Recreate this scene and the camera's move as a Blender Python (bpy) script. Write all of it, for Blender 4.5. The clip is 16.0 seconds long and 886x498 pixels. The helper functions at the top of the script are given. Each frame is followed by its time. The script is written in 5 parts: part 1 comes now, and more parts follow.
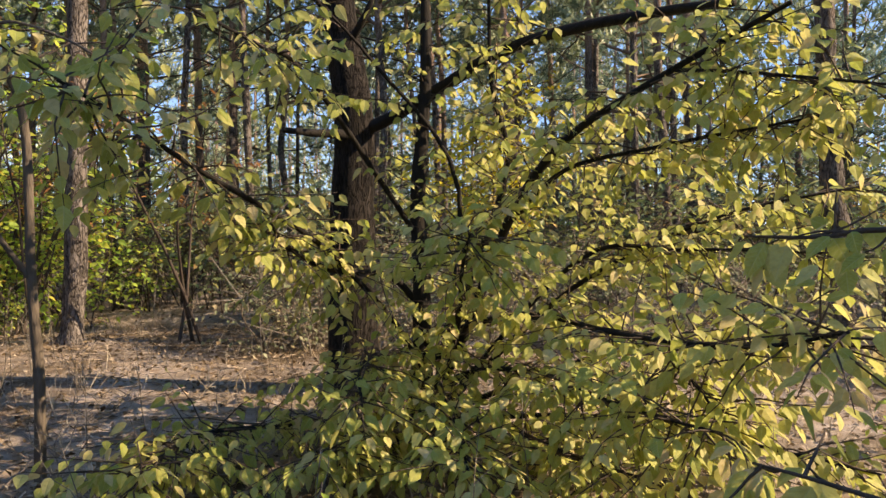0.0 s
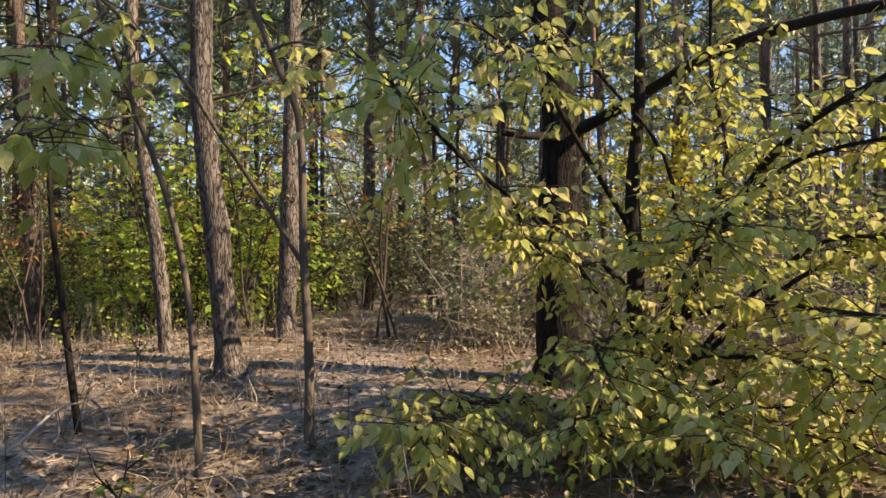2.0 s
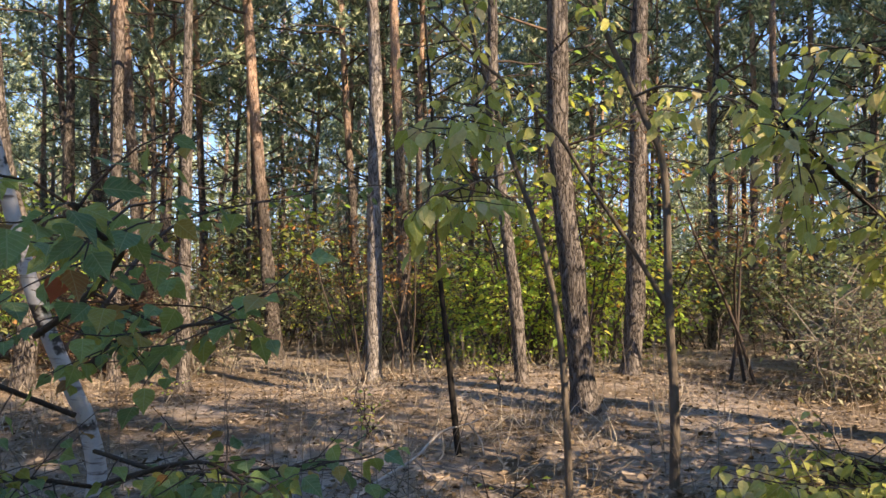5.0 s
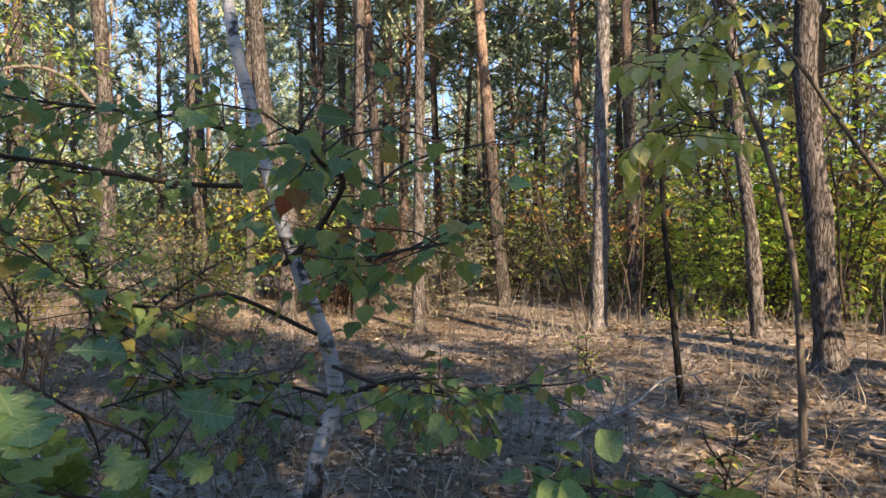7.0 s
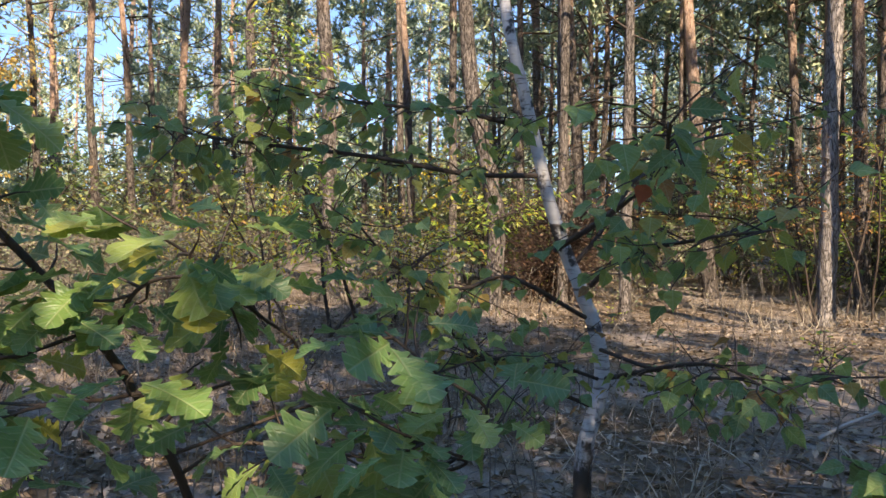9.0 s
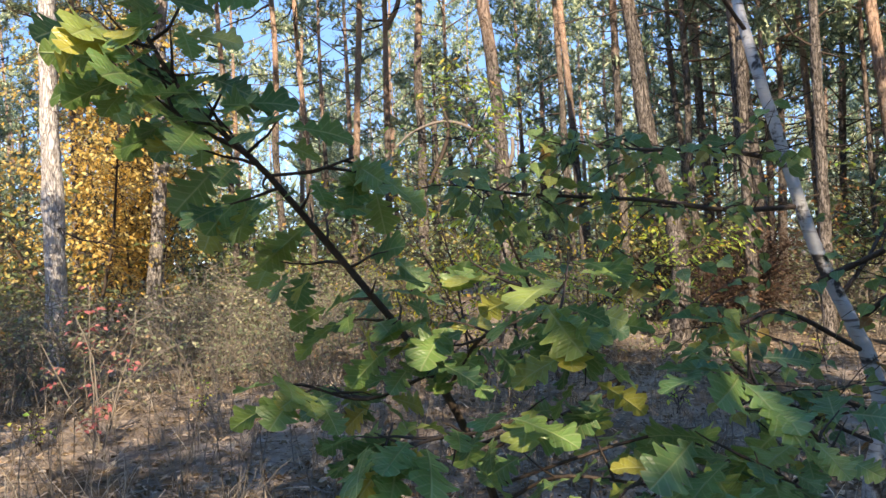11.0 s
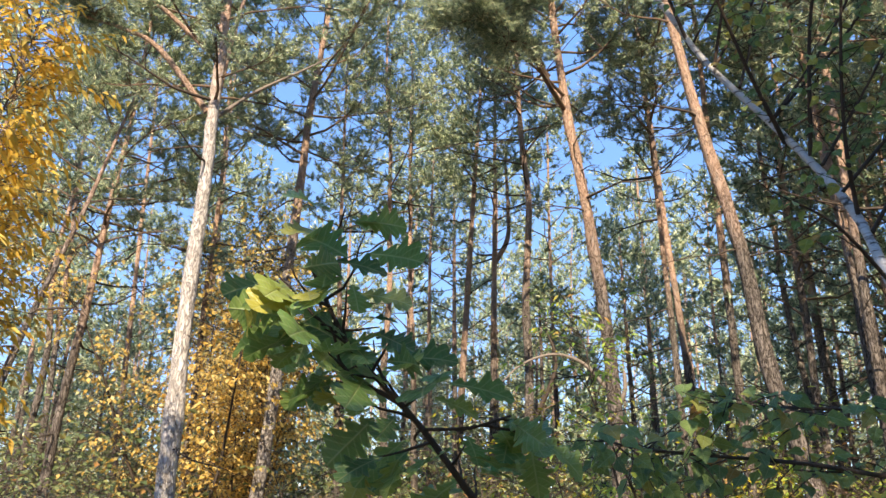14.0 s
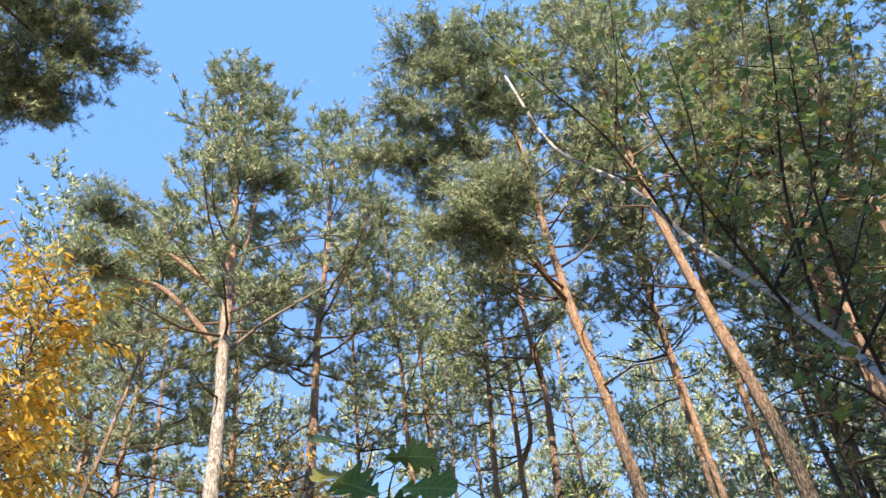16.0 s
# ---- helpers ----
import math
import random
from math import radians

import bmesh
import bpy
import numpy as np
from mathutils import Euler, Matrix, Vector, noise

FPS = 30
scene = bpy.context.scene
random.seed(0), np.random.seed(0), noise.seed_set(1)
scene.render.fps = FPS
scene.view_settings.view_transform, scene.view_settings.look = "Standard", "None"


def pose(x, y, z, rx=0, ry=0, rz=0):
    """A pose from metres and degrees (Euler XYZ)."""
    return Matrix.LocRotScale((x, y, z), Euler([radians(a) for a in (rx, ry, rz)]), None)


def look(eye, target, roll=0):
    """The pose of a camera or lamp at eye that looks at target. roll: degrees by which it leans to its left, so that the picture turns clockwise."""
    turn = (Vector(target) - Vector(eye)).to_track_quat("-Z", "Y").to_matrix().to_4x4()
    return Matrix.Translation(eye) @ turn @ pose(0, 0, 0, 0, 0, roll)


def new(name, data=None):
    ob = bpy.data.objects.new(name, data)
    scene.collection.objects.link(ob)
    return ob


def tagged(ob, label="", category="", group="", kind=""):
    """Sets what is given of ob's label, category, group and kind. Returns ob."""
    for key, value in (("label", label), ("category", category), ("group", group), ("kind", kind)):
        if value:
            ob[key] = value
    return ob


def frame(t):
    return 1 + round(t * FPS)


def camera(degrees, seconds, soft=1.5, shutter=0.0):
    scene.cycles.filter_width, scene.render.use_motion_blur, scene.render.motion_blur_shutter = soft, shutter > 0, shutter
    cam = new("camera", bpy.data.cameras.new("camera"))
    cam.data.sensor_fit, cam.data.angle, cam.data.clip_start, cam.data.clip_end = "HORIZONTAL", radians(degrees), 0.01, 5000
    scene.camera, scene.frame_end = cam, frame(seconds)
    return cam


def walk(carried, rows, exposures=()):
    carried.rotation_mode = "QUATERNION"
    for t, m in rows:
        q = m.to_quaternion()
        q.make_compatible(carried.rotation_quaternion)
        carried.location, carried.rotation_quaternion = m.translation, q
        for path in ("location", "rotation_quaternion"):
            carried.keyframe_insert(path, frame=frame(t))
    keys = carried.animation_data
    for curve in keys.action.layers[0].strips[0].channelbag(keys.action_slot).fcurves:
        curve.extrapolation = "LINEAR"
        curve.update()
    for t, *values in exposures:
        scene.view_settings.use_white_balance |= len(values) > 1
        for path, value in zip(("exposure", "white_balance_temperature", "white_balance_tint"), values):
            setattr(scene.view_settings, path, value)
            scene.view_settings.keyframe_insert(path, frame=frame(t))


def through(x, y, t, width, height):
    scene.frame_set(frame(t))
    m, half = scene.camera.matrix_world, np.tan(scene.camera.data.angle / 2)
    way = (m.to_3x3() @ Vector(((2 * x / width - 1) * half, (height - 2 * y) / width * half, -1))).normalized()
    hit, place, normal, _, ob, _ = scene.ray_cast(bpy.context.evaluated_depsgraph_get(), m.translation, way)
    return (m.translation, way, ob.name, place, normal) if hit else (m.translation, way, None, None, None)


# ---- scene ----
cam = camera(62.1, 16.0)
PATH = [
    (0, (0.242, -0.049, 1.613), (0.147, 1.948, 1.564), 0.2),
    (0.5, (0.065, -0.176, 1.561), (-0.159, 1.811, 1.53), 0.3),
    (1, (-0.047, -0.294, 1.512), (-0.353, 1.682, 1.487), 0.4),
    (1.5, (-0.185, -0.368, 1.467), (-0.561, 1.596, 1.45), 0.6),
    (2, (-0.331, -0.478, 1.439), (-0.788, 1.469, 1.435), 0.2),
    (2.5, (-0.431, -0.56, 1.422), (-1.027, 1.349, 1.414), 0.3),
    (3, (-0.49, -0.614, 1.41), (-1.219, 1.249, 1.408), 0.2),
    (3.5, (-0.506, -0.639, 1.408), (-1.347, 1.176, 1.44), 0.1),
    (4, (-0.51, -0.654, 1.473), (-1.499, 1.083, 1.538), -0.3),
    (4.2, (-0.558, -0.688, 1.519), (-1.596, 1.019, 1.605), -0.1),
    (6.3, (-0.429, -0.649, 1.454), (-1.956, 0.642, 1.41), 0.6),
    (6.5, (-0.434, -0.648, 1.445), (-1.998, 0.598, 1.393), 0.6),
    (7, (-0.414, -0.651, 1.438), (-2.072, 0.465, 1.381), 0.8),
    (7.5, (-0.417, -0.656, 1.439), (-2.151, 0.34, 1.39), 0.0),
    (8, (-0.431, -0.737, 1.435), (-2.231, 0.13, 1.37), -0.4),
    (8.5, (-0.444, -0.878, 1.431), (-2.283, -0.099, 1.338), 0.5),
    (9, (-0.486, -1.049, 1.43), (-2.362, -0.361, 1.334), 0.8),
    (9.5, (-0.509, -1.225, 1.425), (-2.415, -0.627, 1.333), -0.1),
    (10, (-0.517, -1.389, 1.436), (-2.449, -0.878, 1.377), -2.2),
    (10.2, (-0.507, -1.437, 1.443), (-2.45, -0.965, 1.408), -2.6),
    (12.3, (-0.437, -1.632, 1.472), (-2.433, -1.569, 1.566), -0.1),
    (12.5, (-0.441, -1.652, 1.486), (-2.434, -1.597, 1.636), 0.2),
    (13, (-0.456, -1.692, 1.501), (-2.424, -1.64, 1.855), 0.4),
    (13.5, (-0.462, -1.69, 1.523), (-2.398, -1.618, 2.019), 0.9),
    (14, (-0.455, -1.695, 1.534), (-2.356, -1.655, 2.153), 0.7),
    (14.5, (-0.461, -1.695, 1.555), (-2.305, -1.673, 2.329), -0.1),
    (15, (-0.449, -1.7, 1.562), (-2.231, -1.659, 2.47), -1.5),
    (15.5, (-0.435, -1.708, 1.572), (-2.159, -1.647, 2.585), -3.9),
    (16, (-0.406, -1.719, 1.573), (-2.069, -1.678, 2.683), -6.7),
]
walk(cam, [(t, look(e, g, r)) for t, e, g, r in PATH], [(0, 0.95, 9000, 18), (4, 1.12, 8700, 18), (8, 1.15, 8100, 17), (10, 1.13, 7800, 15), (12.5, 1.05, 7650, 13), (16, 0.94, 7950, 13)])

# ---------------------------------------------------------------- light
SUN_WAY = Vector((0.9986, -0.052, 0.0)).normalized()
SUN_HEIGHT = radians(34)
world = bpy.data.worlds.new("sky")
scene.world = world
world.use_nodes = True
wn = world.node_tree
wn.nodes.clear()
sky = wn.nodes.new("ShaderNodeTexSky")
sky.sky_type, sky.sun_disc = "NISHITA", False
sky.sun_elevation, sky.sun_rotation = SUN_HEIGHT, math.atan2(SUN_WAY.x, SUN_WAY.y)
sky.altitude, sky.air_density, sky.dust_density, sky.ozone_density = 4000, 1.0, 0.0, 2.5
back = wn.nodes.new("ShaderNodeBackground")
back.inputs["Strength"].default_value = 0.175
wout = wn.nodes.new("ShaderNodeOutputWorld")
clear = wn.nodes.new("ShaderNodeMix")
clear.data_type, clear.blend_type = "RGBA", "LIGHTEN"
clear.inputs[0].default_value, clear.inputs[7].default_value = 1.0, (0.27, 1.22, 3.2, 1)
wn.links.new(sky.outputs[0], clear.inputs[6])
haze = wn.nodes.new("ShaderNodeMix")
haze.data_type = "RGBA"
haze.inputs[0].default_value, haze.inputs[7].default_value = 0.62, (0.72, 1.98, 4.9, 1)
wn.links.new(clear.outputs[2], haze.inputs[6])
wn.links.new(haze.outputs[2], back.inputs["Color"])
wn.links.new(back.outputs[0], wout.inputs["Surface"])

sun = new("sun", bpy.data.lights.new("sun", "SUN"))
sun.data.energy, sun.data.angle, sun.data.color = 5.0, radians(0.5), (1.0, 0.905, 0.755)
sun_from = SUN_WAY * math.cos(SUN_HEIGHT) + Vector((0, 0, math.sin(SUN_HEIGHT)))
sun.matrix_world = look(sun_from * 60, (0, 0, 0))


# ---------------------------------------------------------------- materials
class Mat:
    """A node material in the making."""

    def __init__(self, name):
        self.mat = bpy.data.materials.new(name)
        self.mat.use_nodes = True
        self.tree = self.mat.node_tree
        self.tree.nodes.clear()
        self.out = self.node("ShaderNodeOutputMaterial")

    def node(self, kind, **values):
        n = self.tree.nodes.new(kind)
        for key, value in values.items():
            n.inputs[key].default_value = value
        return n

    def link(self, a, b):
        self.tree.links.new(a, b)

    def coords(self, scale=(1, 1, 1)):
        c = self.node("ShaderNodeTexCoord")
        m = self.node("ShaderNodeMapping", Scale=scale)
        self.link(c.outputs["Object"], m.inputs["Vector"])
        return m.outputs["Vector"]

    def noise(self, vec, scale, detail=4.0, rough=0.6):
        n = self.node("ShaderNodeTexNoise", Scale=scale, Detail=detail, Roughness=rough)
        self.link(vec, n.inputs["Vector"])
        return n.outputs["Fac"]

    def ramp(self, fac, stops):
        r = self.node("ShaderNodeValToRGB")
        el = r.color_ramp.elements
        while len(el) < len(stops):
            el.new(0.5)
        for e, (p, c) in zip(el, stops):
            e.position, e.color = p, (*c, 1)
        self.link(fac, r.inputs["Fac"])
        return r.outputs["Color"]

    def mix(self, fac, a, b, blend="MIX"):
        m = self.tree.nodes.new("ShaderNodeMix")
        m.data_type, m.blend_type = "RGBA", blend
        for value, socket in ((fac, m.inputs[0]), (a, m.inputs[6]), (b, m.inputs[7])):
            if isinstance(value, bpy.types.NodeSocket):
                self.link(value, socket)
            else:
                socket.default_value = value if isinstance(value, float) else (*value, 1)
        return m.outputs[2]

    def math(self, op, a, b=0.0, clamp=False):
        m = self.tree.nodes.new("ShaderNodeMath")
        m.operation, m.use_clamp = op, clamp
        for value, socket in ((a, m.inputs[0]), (b, m.inputs[1])):
            if isinstance(value, bpy.types.NodeSocket):
                self.link(value, socket)
            else:
                socket.default_value = value
        return m.outputs[0]

    def bump(self, height, strength, distance):
        b = self.node("ShaderNodeBump", Strength=strength, Distance=distance)
        self.link(height, b.inputs["Height"])
        return b.outputs["Normal"]

    def surface(self, color, rough, normal=None, spec=0.3):
        p = self.node("ShaderNodeBsdfPrincipled")
        p.inputs["Specular IOR Level"].default_value = spec
        for value, socket in ((color, p.inputs["Base Color"]), (rough, p.inputs["Roughness"])):
            if isinstance(value, bpy.types.NodeSocket):
                self.link(value, socket)
            else:
                socket.default_value = value if isinstance(value, float) else (*value, 1)
        if normal is not None:
            self.link(normal, p.inputs["Normal"])
        return p.outputs[0]

    def done(self, shader):
        self.link(shader, self.out.inputs["Surface"])
        return self.mat


def leaf_material(name, stops, rough=0.5, through=0.4, single=False, spec=0.35, spots=0.25, veins=0.0):
    """Leaf colours by chance from leaf to leaf, with blotches, ribs and light that shines through."""
    m = Mat(name)
    if single:
        chance = m.node("ShaderNodeObjectInfo").outputs["Random"]
    else:
        chance = m.node("ShaderNodeNewGeometry").outputs["Random Per Island"]
    color = m.ramp(chance, stops)
    vec = m.coords()
    blotch = m.noise(vec, 6.0 if single else 55.0, 3.0)
    color = m.mix(m.math("MULTIPLY", m.ramp(blotch, [(0.42, (0, 0, 0)), (0.72, (1, 1, 1))]), spots), color, (0.16, 0.13, 0.03))
    large = m.noise(vec, 1.3, 2.0)
    color = m.mix(m.math("MULTIPLY", large, 0.35), color, (0.5, 0.5, 0.5), "OVERLAY")
    normal = None
    if veins:
        uv = m.node("ShaderNodeUVMap")
        uv.uv_map = "leaf"
        place = m.node("ShaderNodeSeparateXYZ")
        m.link(uv.outputs[0], place.inputs[0])
        side = m.math("ABSOLUTE", place.outputs["X"])
        rib = m.math("SUBTRACT", 1.0, m.math("MULTIPLY", side, 42.0), True)
        slant = m.math("FRACT", m.math("MULTIPLY", m.math("SUBTRACT", place.outputs["Y"], m.math("MULTIPLY", side, 0.75)), 7.5))
        twig = m.math("SUBTRACT", 1.0, m.math("MULTIPLY", m.math("ABSOLUTE", m.math("SUBTRACT", slant, 0.5)), 7.0), True)
        net = m.math("MAXIMUM", rib, m.math("MULTIPLY", twig, 0.55))
        color = m.mix(m.math("MULTIPLY", net, veins), color, (0.62, 0.66, 0.36))
        swell = m.math("ADD", m.math("MULTIPLY", net, -0.6), m.math("MULTIPLY", m.math("ABSOLUTE", m.math("SUBTRACT", slant, 0.5)), -0.8))
        normal = m.bump(m.math("ADD", swell, blotch), 0.55, 0.006)
    face = m.surface(color, rough, normal, spec=spec)
    shine = m.node("ShaderNodeBsdfTranslucent")
    m.link(color, shine.inputs["Color"])
    both = m.node("ShaderNodeMixShader", Fac=through)
    m.link(face, both.inputs[1])
    m.link(shine.outputs[0], both.inputs[2])
    return m.done(both.outputs[0])


YELLOW = [(0.0, (0.38, 0.44, 0.09)), (0.45, (0.55, 0.56, 0.15)), (0.85, (0.70, 0.66, 0.26)), (1.0, (0.72, 0.58, 0.30))]
BIRCHY = [(0.0, (0.12, 0.23, 0.11)), (0.35, (0.19, 0.32, 0.11)), (0.66, (0.27, 0.38, 0.10)), (0.88, (0.38, 0.40, 0.09)), (0.96, (0.46, 0.31, 0.08)), (1.0, (0.36, 0.17, 0.07))]
OAKY = [(0.0, (0.09, 0.20, 0.08)), (0.5, (0.17, 0.31, 0.09)), (0.85, (0.29, 0.40, 0.10)), (1.0, (0.46, 0.42, 0.08))]
leaf_yellow = leaf_material("leaf_yellow", YELLOW, through=0.48, veins=0.4)
leaf_yellow_one = leaf_material("leaf_yellow_single", YELLOW, through=0.48, single=True, veins=0.4)
leaf_birch = leaf_material("leaf_birch", BIRCHY, spec=0.5, through=0.45, veins=0.4)
leaf_birch_one = leaf_material("leaf_birch_single", BIRCHY, spec=0.5, through=0.45, single=True, veins=0.4)
leaf_oak = leaf_material("leaf_oak", OAKY, rough=0.38, through=0.45, spec=0.75, veins=0.4)
leaf_oak_one = leaf_material("leaf_oak_single", OAKY, rough=0.38, through=0.45, spec=0.75, single=True, veins=0.4)
leaf_lime = leaf_material("leaf_lime", [(0.0, (0.26, 0.48, 0.09)), (0.45, (0.48, 0.66, 0.12)), (0.82, (0.70, 0.76, 0.15)), (0.96, (0.78, 0.68, 0.14)), (1.0, (0.50, 0.24, 0.07))], through=0.6, spots=0.12)
leaf_dull = leaf_material("leaf_dull_green", [(0.0, (0.10, 0.16, 0.07)), (0.6, (0.24, 0.30, 0.13)), (0.9, (0.42, 0.40, 0.14)), (1.0, (0.44, 0.23, 0.09))])
leaf_grey = leaf_material("leaf_grey", [(0.0, (0.13, 0.17, 0.09)), (0.5, (0.27, 0.31, 0.18)), (0.85, (0.44, 0.42, 0.27)), (1.0, (0.42, 0.26, 0.14))])
leaf_orange = leaf_material("leaf_orange", [(0.0, (0.72, 0.44, 0.10)), (0.55, (0.86, 0.62, 0.20)), (1.0, (0.88, 0.75, 0.36))], through=0.55, spots=0.1)
leaf_bright = leaf_material("leaf_bright_yellow", [(0.0, (0.42, 0.42, 0.03)), (0.6, (0.62, 0.52, 0.03)), (1.0, (0.70, 0.52, 0.05))])
leaf_rust = leaf_material("leaf_rust", [(0.0, (0.26, 0.11, 0.04)), (0.6, (0.38, 0.17, 0.06)), (1.0, (0.42, 0.27, 0.10))])
leaf_brown = leaf_material("leaf_brown", [(0.0, (0.035, 0.02, 0.014)), (0.7, (0.085, 0.045, 0.03)), (1.0, (0.16, 0.085, 0.05))], through=0.15)
leaf_gold = leaf_material("leaf_gold", [(0.0, (0.62, 0.36, 0.05)), (0.55, (0.80, 0.53, 0.09)), (1.0, (0.86, 0.66, 0.18))], through=0.5, spots=0.1)
leaf_pink = leaf_material("leaf_pink", [(0.0, (0.42, 0.10, 0.12)), (1.0, (0.55, 0.22, 0.20))])
leaf_red = leaf_material("leaf_red", [(0.0, (0.34, 0.08, 0.04)), (1.0, (0.40, 0.12, 0.06))], single=True)
litter_mat = leaf_material("dry_litter", [(0.0, (0.06, 0.038, 0.023)), (0.5, (0.16, 0.108, 0.066)), (0.82, (0.30, 0.225, 0.155)), (1.0, (0.54, 0.45, 0.35))], through=0.12, rough=0.7, spec=0.2)
fallen_mat = leaf_material("fallen_needles", [(0.0, (0.14, 0.09, 0.055)), (0.5, (0.36, 0.26, 0.18)), (1.0, (0.64, 0.51, 0.39))], through=0.05, rough=0.7, spec=0.2)
straw_mat = leaf_material("dry_straw", [(0.0, (0.22, 0.175, 0.13)), (0.5, (0.40, 0.335, 0.26)), (1.0, (0.58, 0.52, 0.42))], through=0.2, rough=0.65, spec=0.2)
needle_mat = leaf_material("pine_needles", [(0.0, (0.09, 0.15, 0.10)), (0.5, (0.27, 0.355, 0.22)), (1.0, (0.70, 0.73, 0.47))], through=0.15, rough=0.42, spots=0.08)


def pine_bark(name, deep, lowest, palest, groove, start, rugged=1.0):
    """Plated grey bark below, thin flaking orange bark above."""
    m = Mat(name)
    chance = m.node("ShaderNodeObjectInfo").outputs["Random"]
    vec = m.coords((1, 1, 0.26))
    fine = m.noise(vec, 70.0, 5.0, 0.7)
    warp = m.node("ShaderNodeTexNoise", Scale=9.0, Detail=3.0)
    m.link(vec, warp.inputs["Vector"])
    bent = m.mix(0.22, vec, warp.outputs["Color"])
    cells = m.node("ShaderNodeTexVoronoi", Scale=23.0)
    cells.feature = "DISTANCE_TO_EDGE"
    m.link(bent, cells.inputs["Vector"])
    plate = m.node("ShaderNodeTexVoronoi", Scale=23.0)
    m.link(bent, plate.inputs["Vector"])
    tint = m.node("ShaderNodeSeparateColor")
    m.link(plate.outputs["Color"], tint.inputs[0])
    joint = m.math("MULTIPLY", m.math("ADD", cells.outputs["Distance"], m.math("MULTIPLY", m.math("SUBTRACT", fine, 0.42), 0.35)), 5.0, True)
    big = m.noise(m.coords(), 1.7, 3.0)
    patch = m.noise(m.coords((1, 1, 0.5)), 7.0, 5.0, 0.7)
    tone = m.mix(m.math("ADD", m.math("MULTIPLY", chance, 0.6), m.math("MULTIPLY", tint.outputs[0], 0.4)), lowest, palest)
    low = m.mix(m.ramp(fine, [(0.32, (0, 0, 0)), (0.66, (1, 1, 1))]), deep, tone)
    low = m.mix(m.ramp(patch, [(0.50, (0, 0, 0)), (0.78, (0.8, 0.8, 0.8))]), low, palest)
    low = m.mix(m.ramp(joint, [(0.0, (0.1, 0.1, 0.1)), (0.8, (1, 1, 1))]), groove, low)
    high = m.mix(m.ramp(fine, [(0.3, (0, 0, 0)), (0.7, (1, 1, 1))]), (0.35, 0.205, 0.14), (0.68, 0.48, 0.375))
    high = m.mix(m.math("MULTIPLY", tint.outputs[1], 0.45), high, (0.50, 0.36, 0.28))
    high = m.mix(m.ramp(patch, [(0.50, (0, 0, 0)), (0.66, (0.85, 0.85, 0.85))]), high, (0.30, 0.24, 0.205))
    high = m.mix(m.ramp(joint, [(0.0, (0, 0, 0)), (0.3, (1, 1, 1))]), (0.22, 0.125, 0.08), high)
    place = m.node("ShaderNodeSeparateXYZ")
    m.link(m.coords(), place.inputs[0])
    level = m.math("ADD", m.math("MULTIPLY", chance, 2.4), start)
    up = m.math("SUBTRACT", m.math("ADD", place.outputs["Z"], m.math("MULTIPLY", m.math("ADD", big, patch), 1.6)), m.math("ADD", level, 1.6))
    blend = m.math("MULTIPLY", up, 0.5, True)
    color = m.mix(blend, low, high)
    relief = m.math("ADD", m.math("MULTIPLY", joint, rugged), m.math("MULTIPLY", fine, 0.5))
    return m.done(m.surface(color, 0.9, m.bump(relief, 1.0, 0.022), 0.15))


def wood_bark(name, dark, light, stretch=0.3, scale=30.0):
    m = Mat(name)
    vec = m.coords((1, 1, stretch))
    fine = m.noise(vec, scale, 5.0)
    big = m.noise(m.coords(), 2.5, 3.0)
    color = m.mix(fine, dark, light)
    color = m.mix(m.math("MULTIPLY", big, 0.6), color, dark)
    return m.done(m.surface(color, 0.85, m.bump(fine, 0.9, 0.022), 0.2))


def birch_bark():
    m = Mat("birch_bark")
    vec = m.coords((1.2, 1.2, 9.0))
    lines = m.noise(vec, 5.0, 4.0)
    fine = m.noise(m.coords(), 40.0, 4.0)
    big = m.noise(m.coords(), 6.0, 4.0, 0.7)
    white = m.mix(fine, (0.36, 0.35, 0.34), (0.60, 0.59, 0.575))
    marks = m.ramp(lines, [(0.55, (0, 0, 0)), (0.64, (1, 1, 1))])
    scars = m.ramp(big, [(0.56, (0, 0, 0)), (0.62, (1, 1, 1))])
    color = m.mix(marks, white, (0.16, 0.13, 0.12))
    color = m.mix(scars, color, (0.05, 0.042, 0.038))
    place = m.node("ShaderNodeSeparateXYZ")
    m.link(m.coords(), place.inputs[0])
    cracks = m.noise(m.coords((1, 1, 0.35)), 26.0, 5.0, 0.75)
    reach = m.math("SUBTRACT", 1.0, m.math("MULTIPLY", place.outputs["Z"], 1.15), True)
    torn = m.ramp(m.math("MULTIPLY", m.math("ADD", cracks, 0.25), reach), [(0.30, (0, 0, 0)), (0.42, (1, 1, 1))])
    color = m.mix(torn, color, (0.045, 0.038, 0.034))
    return m.done(m.surface(color, 0.6, m.bump(m.math("ADD", lines, fine), 0.4, 0.006), 0.3))


